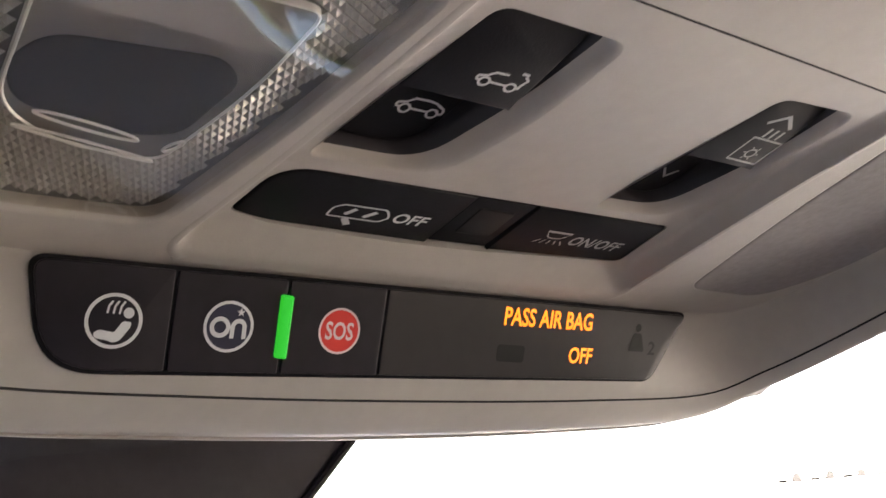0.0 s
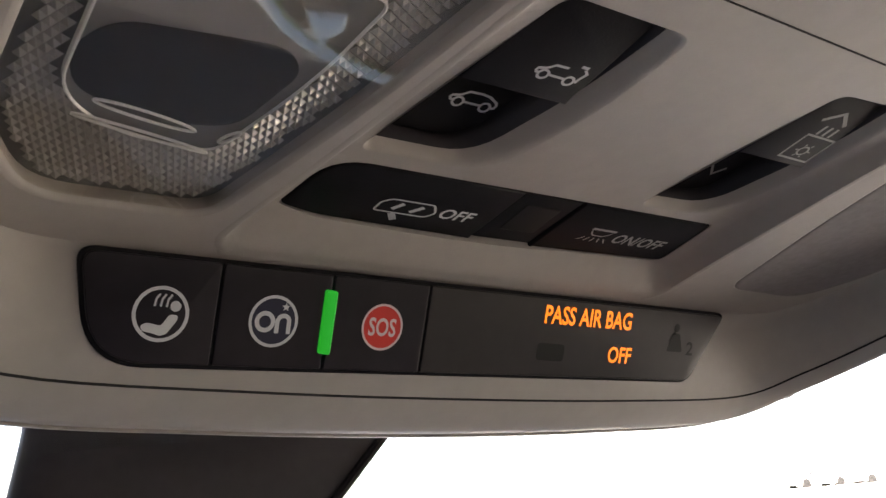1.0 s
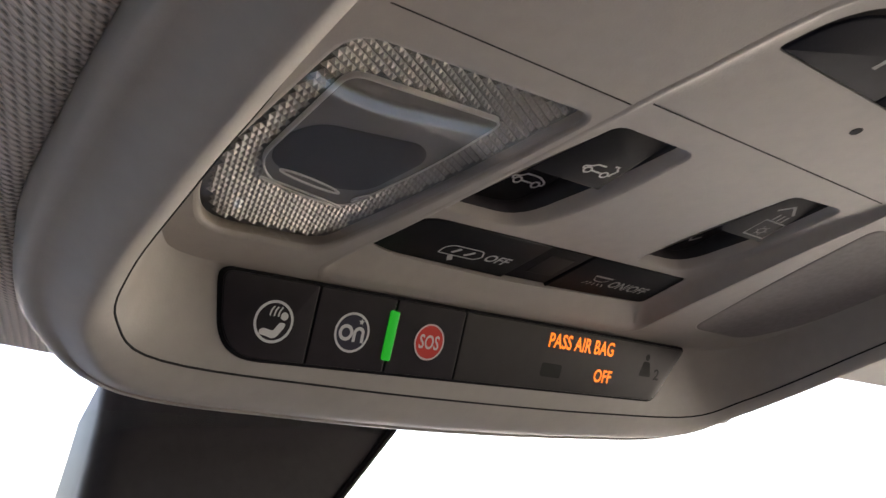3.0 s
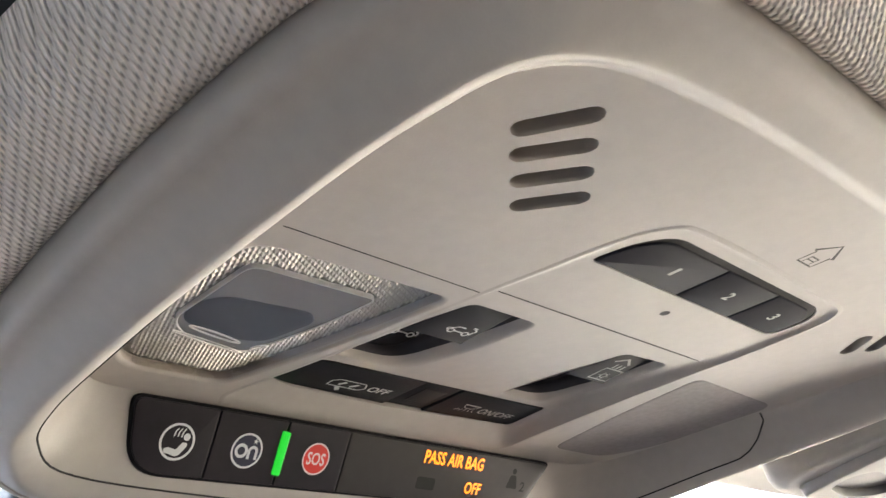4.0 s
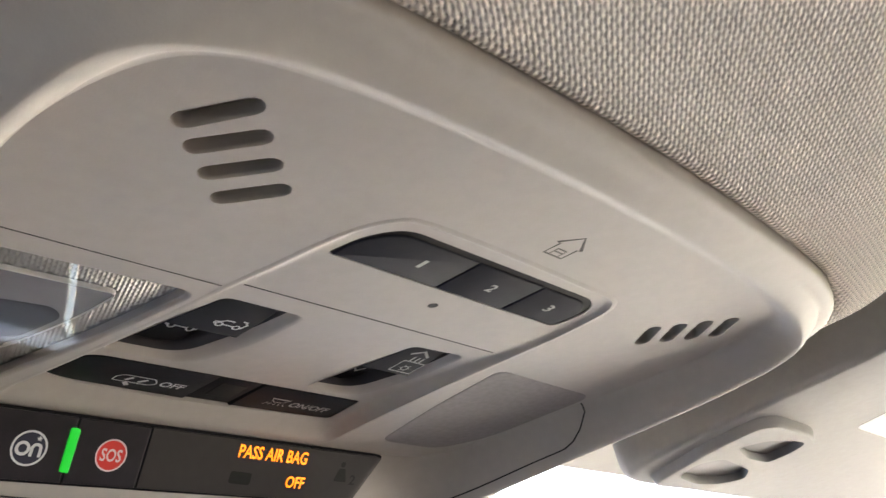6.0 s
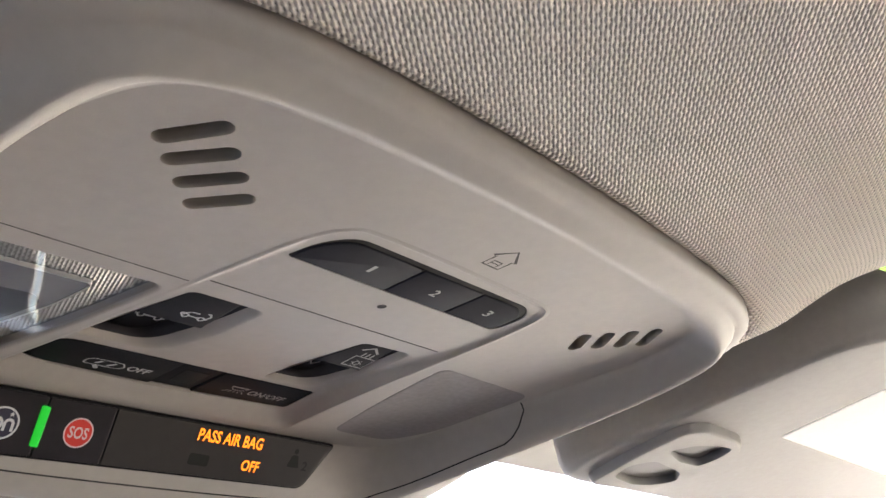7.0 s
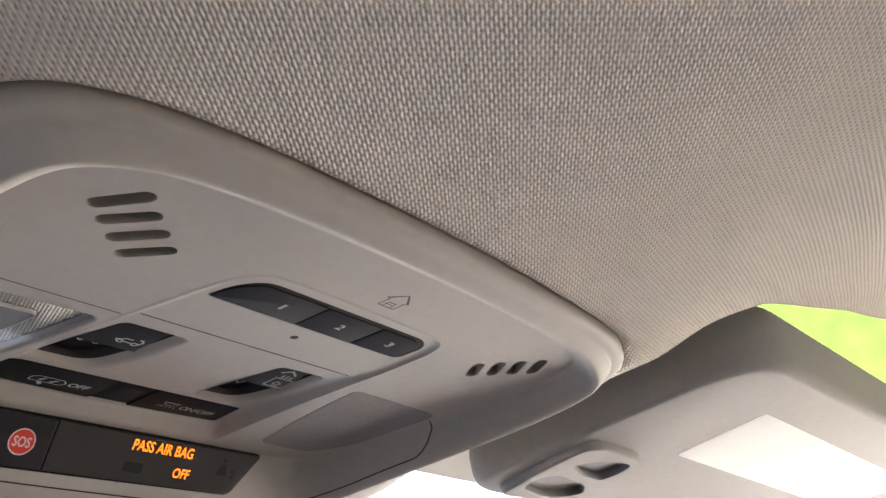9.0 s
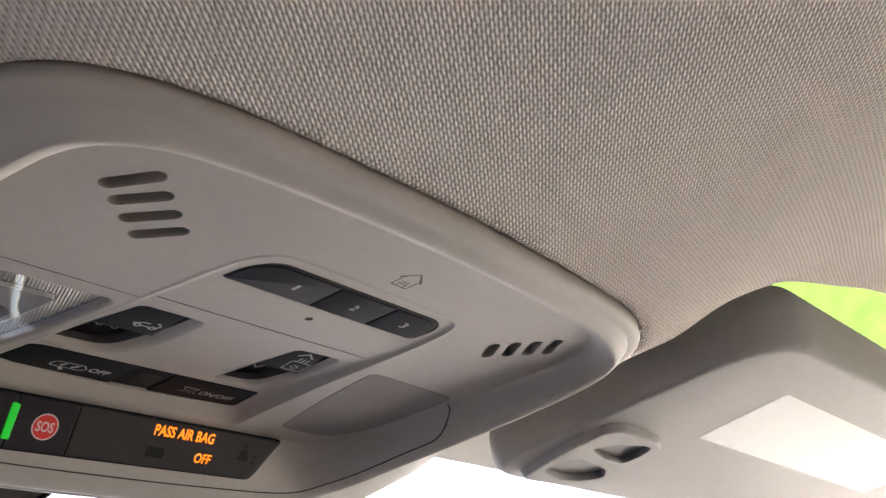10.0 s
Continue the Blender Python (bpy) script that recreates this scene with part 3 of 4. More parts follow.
part("unlit_window", moved(bm, PANEL), DIM_INK, display)
bm = fill([circle(52.6, -4.6, 0.9, 12)], 1.0)
fill([rounded([(51.4, -5.8), (53.8, -5.8), (55.2, -9.8), (50.2, -9.8)], 0.5, 2)], 1.0, bm)
part("belt_symbol", moved(bm, PANEL), DIM_INK, display, "unlit seat belt symbol")
part("belt_symbol", moved(letters("2", 56.4, 58.6, -10.4, -7.4, 1.0), PANEL), DIM_INK, display)

# ---- three-button pad ----
part("pad_frame", plate(inset(PAD, 0.05), 0.85, 2.5, 0.1), GAP, console, "black frame of the button pad")


def clip_x(lp, a, b):
    out = []
    for side, lim in ((1, a), (-1, b)):
        src = lp if side == 1 else out
        res = []
        for i in range(len(src)):
            p, q = src[i], src[(i + 1) % len(src)]
            ip, iq = side * (p[0] - lim) >= 0, side * (q[0] - lim) >= 0
            if ip:
                res.append(p)
            if ip != iq:
                t = (lim - p[0]) / (q[0] - p[0])
                res.append((lim, p[1] + (q[1] - p[1]) * t))
        out = res
    return out


pad_in = [(x - 0.5 * max(0, (x - 26) / 8), y + 1.0 * min(max((-10 - y) / 8, 0), 1) + 0.6 * min(max((y + 10) / 2, 0), 1)) for x, y in inset(PAD, 0.85)]
for n, (a, b, c) in enumerate(((-40, -5.95, -15.4), (-5.25, 14.45, 4.8), (15.15, 40, 24.1))):
    btn = part("button", plate(clip_x(pad_in, a, b), 0.45, 1.8, 0.4), NAVY, console, "dark slate garage-opener button")
    part("numeral", moved(letters(str(n + 1), c - (0.5 if n == 0 else 1.0), c + (0.5 if n == 0 else 1.0), 10.8, 13.8, -0.4), DOWN), GREY_INK, btn, "pale engraved numeral")

# house symbol in relief behind the pad
bm = stroke([(0.2, 29.2), (5.6, 29.2), (5.6, 33.2), (6.6, 33.2), (2.9, 37.0), (-0.8, 33.2), (0.2, 33.2)], 0.36, 0.06, True)
stroke([(1.6, 29.6), (1.6, 31.6), (4.2, 31.6), (4.2, 29.6)], 0.32, 0.06, False, bm)
stroke([(1.6, 30.6), (4.2, 30.6)], 0.32, 0.06, False, bm)
part("house_symbol", moved(bm, DOWN), material("brown_grey_print", (0.05, 0.045, 0.038), 0.6), console, "moulded house symbol")
bm = fill([circle(0.4, 0.2, 1.15, 14)], 0)
for v in bm.verts:
    v.co.z = sink(v.co.y) - 0.05
part("microphone_hole", bm, GAP, console)

# ---- rocker switches ----


def tilted(bm, slope, y0, z0):
    """Adds a slope along y to a flat piece, so that it lies at z0 where y is y0."""
    for v in bm.verts:
        v.co.z += z0 + slope * (v.co.y - y0)
    return bm


REAR_TILT, FRONT_TILT = (-0.06, 34, 3.1), (-0.15, 48.8, 8.0)


def rocker(lp, opening):
    rear = clip_y(inset(lp, 0.25), 0, 38.4)
    front = clip_y(inset(lp, 0.25), 38.6, 60)
    sw = part("rocker_switch", tilted(plate(rear, 0, 6.5, 0.6), *REAR_TILT), BLACK, console, "black rocker switch in a recess")
    part("rocker_half", tilted(plate(front, 0, 4, 0.8), *FRONT_TILT), BLACK, sw)
    bm = fill([inset(lp, -0.4)], sink(38) + 12.0)
    loft([[(x + (a - x) * k, y + (b - y) * k, sink(y) + dz) for (x, y), (a, b) in zip(opening, lp)] for k, dz in ((0.75, 1.7), (0.95, 2.9), (1.0, 4.0), (1.0, 13.0))], True, bm)
    part("switch_recess", bm, HOUSING, sw, sharp=60)
    return sw


def clip_y(lp, a, b):
    return [(x, y) for y, x in clip_x([(y, x) for x, y in lp], a, b)]


switch_a = rocker(ROCK_A, OPEN_A)
switch_b = rocker(ROCK_B, OPEN_B)
Z1, Z2 = 0.06, 0.08


def car_symbol(x, y, w, z, lid):
    """Side view of a hatchback in thin lines, about w wide."""
    k = w / 8
    top = [(-4, 0.4), (-3.9, 1.0), (-2.6, 1.4), (-1.6, 2.3), (0.6, 2.4)]
    bm = stroke([(x + a * k, -y + b * k) for a, b in top], 0.42, z)
    if lid:
        stroke([(x + a * k, -y + b * k) for a, b in ((3.3, 2.9), (4.1, 2.2), (3.6, 0.9), (3.6, 0.2))], 0.42, z, False, bm)
        stroke([(x + a * k, -y + b * k) for a, b in ((2.3, 3.3), (3.6, 3.3))], 0.5, z, False, bm)
    else:
        stroke([(x + a * k, -y + b * k) for a, b in ((0.6, 2.4), (2.0, 2.2), (3.6, 1.4), (3.9, 0.9), (3.8, 0.2))], 0.42, z, False, bm)
    for cx in (-2.4, 2.3):
        stroke(circle(x + cx * k, -y + 0.1 * k, 0.85 * k, 14), 0.4, z, True, bm)
    for a, b in ((-4, -3.3), (-1.5, 1.4), (3.2, 3.8)):
        stroke([(x + a * k, -y + 0.25 * k), (x + b * k, -y + 0.25 * k)], 0.42, z, False, bm)
    return bm


part("tailgate_symbol", tilted(moved(car_symbol(-26.6, 34.0, 7.2, Z1, True), DOWN), *REAR_TILT), WHITE_INK, switch_a, "white print of a car with open tailgate")
part("tailgate_symbol", tilted(moved(car_symbol(-28.6, 48.6, 7.8, Z2, False), DOWN), *FRONT_TILT), WHITE_INK, switch_a, "white print of a closed car")
bm = stroke([(22.6, -36.6), (29.6, -36.6), (29.6, -30.8), (22.6, -30.8)], 0.4, Z1, True)
stroke(circle(26.0, -34.4, 1.0, 14), 0.35, Z1, True, bm)
for k in range(3):
    stroke([(24.0 + k * 1.5, -30.4), (24.0 + k * 1.5, -28.2)], 0.55, Z1, False, bm)
for a in range(0, 360, 60):
    stroke([(26 + 1.3 * math.cos(radians(a)), -34.4 + 1.3 * math.sin(radians(a))), (26 + 1.8 * math.cos(radians(a)), -34.4 + 1.8 * math.sin(radians(a)))], 0.3, Z1, False, bm)
stroke([(21.4, -27.4), (24.2, -25.0), (27.2, -27.4)], 0.7, Z1, False, bm)
part("blind_symbol", tilted(moved(bm, DOWN), *REAR_TILT), GREY_INK, switch_b, "grey print of a roof blind with an arrow")
bm = stroke([(22.8, -48.6), (24.5, -50.6), (26.4, -48.6)], 0.5, Z2)
part("arrow_symbol", tilted(moved(bm, DOWN), *FRONT_TILT), GREY_INK, switch_b, "grey arrow print")

# ---- lamp switch strip ----
strip_in = inset(STRIP, 0.3)
zs = sink(69)
strip = part("switch_strip", plate(strip_in, zs + 0.6, zs + 2.2, 0.25), GAP, console, "black strip of lamp switches")
for a, b in ((-60, -9.6), (3.4, 60)):
    part("button", plate(clip_x(strip_in, a, b), zs - 0.2, zs + 1.0, 0.5), BLACK, strip)
part("sensor_window", plate(clip_x(inset(STRIP, 0.8), -9.2, 3.0), zs + 0.2, zs + 1.0, 0.2), BLACK, strip)
part("sensor_window", plate(rounded([(-6.6, 64.5), (0.8, 64.5), (1.2, 73), (-6.2, 73.4)], 0.6, 3), zs + 0.05, zs + 1.0, 0.2), DIM_INK, strip)
ZT = -(zs - 0.28)
door = rounded([(-31.4, -72.8), (-22.0, -72.8), (-20.8, -71.2), (-22.2, -68.9), (-30.0, -68.9), (-31.4, -70.2)], 0.6, 3)
bm = stroke(door, 0.4, ZT, True)
stroke([(-28.0, -73.0), (-26.6, -75.0)], 1.2, ZT, False, bm)
stroke([(-28.6, -71.8), (-27.4, -69.8)], 0.9, ZT, False, bm)
stroke([(-25.2, -72.0), (-23.6, -70.0)], 0.9, ZT, False, bm)
part("door_symbol", moved(bm, DOWN), WHITE_INK, strip, "white print of a door lamp")
part("lettering", moved(letters("OFF", -20.0, -13.6, -72.4, -69.2, ZT), DOWN), WHITE_INK, strip)
bm = stroke([(10.9, -67.8), (16.7, -67.8), (15.7, -69.4), (14.9, -70.0), (12.7, -70.0), (11.9, -69.4)], 0.35, ZT, True)
for a in range(5):
    x = 10.7 + a * 1.55
    stroke([(13.8 + (x - 13.8) * 0.75, -70.8), (13.8 + (x - 13.8) * 1.1, -72.2)], 0.32, ZT, False, bm)
part("lamp_symbol", moved(bm, DOWN), GREY_INK, strip, "grey print of a lamp")
part("lettering", moved(letters("ON/OFF", 18.0, 30.8, -71.6, -68.2, ZT), DOWN), GREY_INK, strip)

# ---- reading lamps ----
WINDOW = rounded([(-81.6, 28.6), (-54.0, 27.8), (-55.6, 43), (-61.2, 61.8), (-74, 61.2), (-81.8, 55)], [3, 2.5, 10, 3, 6, 7], 6)
BULB = rounded([(-82, 47), (-79, 41), (-61.2, 38.8), (-57.8, 42.5), (-60.8, 55.2), (-67, 57), (-80, 54.4)], [3, 5, 4, 3, 5, 5, 4], 6)


def inside(p, lp):
    c = False
    for i in range(len(lp)):
        x1, y1, x2, y2 = lp[i - 1][0], lp[i - 1][1], lp[i][0], lp[i][1]
        if (y1 > p[1]) != (y2 > p[1]) and p[0] < (x2 - x1) * (p[1] - y1) / (y2 - y1) + x1:
            c = not c
    return c


def dome(lp, edge, top, roll=3.0, n=6):
    """A flat pane with a rolled edge."""
    bm = bmesh.new()
    rings = []
    for j in range(n + 1):
        a = math.pi / 2 * j / n
        rings.append([(x, y, edge + (top - edge) * math.sin(a)) for x, y in inset(lp, roll * (1 - math.cos(a)))])
    loft(rings, True, bm)
    fill([[(p[0], p[1]) for p in rings[-1]]], top, bm)
    bmesh.ops.remove_doubles(bm, verts=bm.verts, dist=1e-4)
    return bm


def reading_lamp(sign):
    flip = (lambda lp: lp) if sign < 0 else mirrored
    base = part("reading_lamp", fill([flip(LENS_L)], 2.4), LENS_BACK, console, "clear prismatic reading lamp lens")
    # Opaque cover in place of clear plastic; its colour holds the dark reflection.
    if sign > 0:
        part("lens_cover", dome(inset(LENS_R, -1.02), 0.4, -0.1, 1.2), DIM_COVER, base, "opaque lamp cover, toned as its dark reflection")
        return
    outer, win = inset(LENS_L, 1.7), inset(WINDOW, -0.5)
    bm = bmesh.new()
    step, ca, sa = 1.2, math.cos(radians(27)), math.sin(radians(27))
    for i in range(-45, 46):
        for j in range(-45, 46):
            c = (-66 + step * (i * ca - j * sa), 46 + step * (i * sa + j * ca))
            if not inside(c, outer) or inside(c, win):
                continue
            vs = [bm.verts.new((c[0] + step * 0.485 * (a * ca - b * sa), c[1] + step * 0.485 * (a * sa + b * ca), 2.1)) for a, b in ((1, 1), (-1, 1), (-1, -1), (1, -1))]
            ap = bm.verts.new((*c, 1.35))
            for k in range(4):
                bm.faces.new((vs[k], vs[(k + 1) % 4], ap))
    part("prism_border", bm, LENS, base, "clear plastic pyramids", sharp=5, kind="stuff")
    rim = WINDOW
    bm = loft([[(x, y, 2.0) for x, y in rim], [(x, y, 1.15) for x, y in inset(rim, 0.1)], [(x, y, 1.05) for x, y in inset(rim, 0.3)], [(x, y, 1.3) for x, y in inset(rim, 0.5)]])
    part("window_rim", bm, RIM_GLINT, base)
    part("lens_pane", fill([inset(rim, 0.45)], 1.35), LENS_CLEAR, base, "grey pane behind the clear lens")
    part("bulb_cover", dome(BULB, 1.33, 1.1, 2.5), LENS_DARK, base, "smoked lamp cover")
    cover = part("lens_cover", fill([inset(LENS_L, 0.2)], 0.55), COVER, base, "clear smooth outer cover", down=True)
    cover.visible_shadow = False
    # Glass highlights put into the shape as thin pale loops.
    for x0, y0, x1, y1, w in ((-77.6, 54.8, -65.2, 57.2, 0.8), (-79.2, 58.2, -62.2, 61.4, 0.5), (-61.8, 58.6, -60.0, 55.8, 0.5)):
        a, t = Vector((x0, y0)), Vector((x1 - x0, y1 - y0))
        loop = [(*(a + t * (0.5 - 0.5 * math.cos(2 * math.pi * k / 24)) + Vector((-t.y, t.x)).normalized() * (w * math.sin(2 * math.pi * k / 24))), 0.95) for k in range(25)]
        part("lens_glint", tube(loop, 0.2), RIM_GLINT, base, "pale loop standing for a highlight in the lens")


reading_lamp(-1)
reading_lamp(1)

# ---- headliner ----
# edge of the fabric, front middle to rear middle: it hugs the console and steps up behind the sun visor
BORDER = [(0, 150, -4), (70, 148, 0), (108, 142, 2), (122, 118, 2), (126, 80, 0), (124, 45, 1), (120, 10, 3), (117.5, -15, 4), (117, -28, 4.6), (118, -38.5, 6), (119.3, -49.3, 7.8), (121.3, -59.7, 11.8), (125, -68, 15.6), (131.6, -77.3, 18.9), (141, -83, 22), (153, -87.5, 23.8), (180, -93, 28), (220, -96, 37), (270, -98, 47), (340, -100, 64), (420, -105, 85), (520, -118, 113), (600, -150, 136), (650, -230, 152), (668, -400, 156), (672, -700, 150), (640, -1250, 130), (320, -1285, 131), (0, -1300, 131)]
border = [Vector(p) for p in symmetric(BORDER, 4)]
rim_loop = [Vector((p.x, p.y, top_height(p.y) - 0.2)) for p, z in outward(ring_o, 6.0)]
CLOTH_ROLL = [(4.8, 0.0), (3.8, 0.3), (3.0, 0.7), (2.3, 1.2), (1.6, 1.9)]


def stretched_cloth(outer, hole):
    """Fabric spanned like a skin between its outer edge and the rim of the hole."""
    fixed = outer + hole
    edge = np.array([(p.x, p.y) for p in fixed])
    pts = [p.xy for p in fixed]
    for step, x0, x1, y0, y1 in ((7.0, -336, 336, -217, 147), (36.0, -684, 684, -1300, 0)):
        for i in range(int((x1 - x0) / step) + 1):
            for j in range(int((y1 - y0) / step) + 1):
                q = Vector((x0 + (i + 0.5 * (j % 2)) * step, y0 + j * step))
                if step > 20 and abs(q.x) < 350 and q.y > -235:
                    continue
                if inside(q, outer) and not inside(q, hole) and np.min(np.hypot(*(edge - (q.x, q.y)).T)) > step * 0.45:
                    pts.append(q)
    n, m = len(outer), len(hole)
    lines = [(i, (i + 1) % n) for i in range(n)] + [(n + i, n + (i + 1) % m) for i in range(m)]
    co, _, tris = delaunay_2d_cdt(pts, lines, [], 0, 1e-4)[:3]
    tris = [t for t in tris if inside(sum((co[k] for k in t), Vector((0, 0))) / 3, outer) and not inside(sum((co[k] for k in t), Vector((0, 0))) / 3, hole)]
    ab = np.array([(t[k], t[k - 1]) for t in tris for k in range(3)])
    ab = np.vstack([ab, ab[:, ::-1]])
    xy = np.array([(p.x, p.y) for p in co])
    wgt = 1 / np.linalg.norm(xy[ab[:, 0]] - xy[ab[:, 1]], axis=1)
    total = np.bincount(ab[:, 0], wgt, len(co))
    known = np.array([p.z for p in fixed])
    pin = np.array([int(np.argmin(np.hypot(*(xy - p).T))) for p in edge])
    z = np.array([known[np.argmin(np.hypot(*(edge - p).T))] for p in xy])
    for _ in range(1500):
        z = np.bincount(ab[:, 0], wgt * z[ab[:, 1]], len(co)) / np.maximum(total, 1e-9)
        z[pin] = known
    bm = bmesh.new()
    vs = [bm.verts.new((x, y, h)) for (x, y), h in zip(xy, z)]
    for t in tris:
        bm.faces.new([vs[k] for k in t])
    for v in [v for v in bm.verts if not v.link_faces]:
        bm.verts.remove(v)
    return bm


cloth = stretched_cloth(border, rim_loop)
flat_border = [(p.x, p.y) for p in border]
turned = [[(x, y, p.z + up) for (x, y), p in zip(inset(flat_border, -d), border)] for d, up in ((0, 0), (2.0, 0.7), (4.0, 2.0), (6.0, 4.6), (7.5, 9.0), (8.0, 18.0))]
loft(turned, True, cloth)
loft([rim_loop] + [[(p.x, p.y, top_height(p.y) + up) for p, z in outward(ring_o, d)] for d, up in CLOTH_ROLL], True, cloth)
bmesh.ops.remove_doubles(cloth, verts=cloth.verts, dist=0.01)
solid("ceiling", cloth, FABRIC, "grey-beige knitted fabric headliner of the car roof", "headliner", kind="structure", sharp=80)
# Unseen wall above the headliner, added to keep stray light off the visor.
wall_foot = [Vector(p) for p in turned[-1]]
wall_head = [Vector((p.x, p.y, p.z + 4 if p.y > 105 else max(p.z + 10, min(215, 60 + (105 - p.y) * 3)))) for p in wall_foot]
solid("trim", loft([wall_foot, wall_head]), LIGHT_STOP, "unseen dark wall added above the headliner to stop stray light", "trim", kind="structure")
SIDE = [(565, 112, 218), (640, -70, 250), (668, -250, 238), (672, -700, 205), (640, -1250, 165)]
# Dips out of sight at x 112 to 208, added to block light.
HEADER = [(0, 166, -4), (112, 163, -8), (172, 160, 0), (208, 160, 16), (230, 160, 28), (340, 160, 28), (460, 158, 28), (530, 145, 40), (565, 112, 218)]
for sx in (-1, 1):
    front = [Vector((sx * x, y - 14, z)) for x, y, z in HEADER[1:8]]
    solid("trim", loft([front, [p + Vector((0, -30, 10)) for p in front], [p + Vector((0, -62, 30)) for p in front]], closed=False), GREY_TRIM, "pale header trim above the windscreen", "trim", kind="structure")
shell = [(0, 200, 20), (340, 190, 62), (560, 140, 245), (665, -70, 280), (695, -250, 268), (700, -700, 235), (665, -1275, 190), (0, -1335, 190)]
shell = [Vector(p) for p in shell + [(-x, y, z) for x, y, z in shell[-2:0:-1]]]
rings = [shell, [Vector((p.x * 0.93, -560 + (p.y + 560) * 0.95, p.z + 30)) for p in shell], [Vector((p.x * 0.6, -560 + (p.y + 560) * 0.7, 290 + p.z * 0.1)) for p in shell], [Vector((p.x * 0.02, -560 + (p.y + 560) * 0.02, 325)) for p in shell]]
solid("roof", loft(rings), CAR_WHITE, "white car roof above the headliner", "roof", kind="structure")

# ---- sun visor ----
visor = thing("sun_visor", "beige-grey vinyl sun visor folded up, with a white label", "sun visor")
VIS = Matrix.Translation((229, -5, 1.7)) @ Matrix.Rotation(math.atan(-0.12), 4, "X")
ROLL = [(0, 0, 0, 0), (1.3, 0.8, 1, 0.25), (2.3, 1.8, 2.6, 1.1), (2.7, 3.2, 4.5, 2.8), (2.5, 4.4, 5.6, 6), (1.8, 5, 6, 14), (0.8, 4.6, 5, 22), (-0.6, 3, 2, 28), (-5, -4, -3, 31)]
rr = [[(x, y, z) for x, y in rounded([(-67 - a, -65 - b), (330 + b, -83 - b), (330 + b, 68 + c), (-67 - a, 68 + c)], [30, 20, 20, 26], 10)] for a, b, c, z in ROLL]
bm = loft(rr)
fill([[(p[0], p[1]) for p in rr[0]]], 0, bm)
fill([[(p[0], p[1]) for p in rr[-1]]], ROLL[-1][3], bm)
bmesh.ops.remove_doubles(bm, verts=bm.verts, dist=1e-3)
part("visor_body", moved(bm, VIS), VISOR, visor)
label = rounded([(2, 1.2), (250, 1.2), (250, -49), (-6, -45)], 3.0, 4)
part("label", moved(plate(label, -0.12, 0.2, 0.06), VIS), PAPER, visor, "white paper label")

# clip at the visor's inner end: a raised base with two pockets
clip_ob = thing("visor_clip", "grey plastic retaining clip with two dark pockets on the sun visor", "clip")
clip_line = rounded([(-52, 64), (-61, 33), (-62.5, 13), (-55, 8), (-24, 8.5), (-10, 14), (-3, 46), (-14, 62)], [6, 10, 6, 6, 10, 8, 8, 6], 5)
pockets = [rounded([(-53.5, 43), (-46, 35.5), (-17, 39.5), (-7, 47), (-15, 54), (-28, 57), (-48, 54)], 4, 4), rounded([(-51, 27), (-44, 18.5), (-31, 14.5), (-20, 13.5), (-15.5, 22), (-15.5, 32), (-33, 32)], 4, 4)]
RAISED = -3.6
bm = fill([inset(clip_line, 1.2)] + pockets, RAISED)
loft([[(x, y, z) for x, y in inset(clip_line, d)] for d, z in ((1.2, RAISED), (0.6, RAISED + 0.2), (0.2, RAISED + 0.8), (0, RAISED + 1.6), (-0.6, 0.3))], True, bm)
part("clip_base", moved(bm, VIS), VISOR, clip_ob, sharp=60)
# Pocket shade is put into the colour: darker grey than the visor vinyl.
for lp in pockets:
    bm = loft([[(x, y, RAISED) for x, y in lp], [(x, y, RAISED + 0.5) for x, y in inset(lp, 0.4)], [(x, y, -0.4) for x, y in inset(lp, 0.6)]])
    fill([inset(lp, 0.6)], -0.4, bm)
    bmesh.ops.remove_doubles(bm, verts=bm.verts, dist=1e-4)
    part("clip_pocket", moved(bm, VIS), POCKET_SHADE, clip_ob, "pocket with its shade put into the grey")

# ---- mirror base on the windscreen ----
mirror = thing("mirror_housing", "black plastic sensor and mirror housing on the windscreen", "mirror housing")
levels = [(-63, 29, 168, 230, 6), (-64, 26, 168, 236, -4), (-67, 8, 169, 243, -22), (-70, -10, 170, 250, -40), (-76, -50, 172, 260, -80)]
bm = loft([[(x, y, z) for x, y in rounded([(x0, y0), (x1, y0), (x1 - 2, y1), (x0 + 12, y1)], [11, 3, 6, 10], 6)] for x0, x1, y0, y1, z in levels])
part("housing", bm, HOUSING, mirror, sharp=30)
part("housing_edge", tube([(27.6, 167.6, 2), (25, 167.8, -5), (7, 168.8, -23), (-11, 169.8, -41)], 1.3, 8), BLACK, mirror, "black rubber edge")

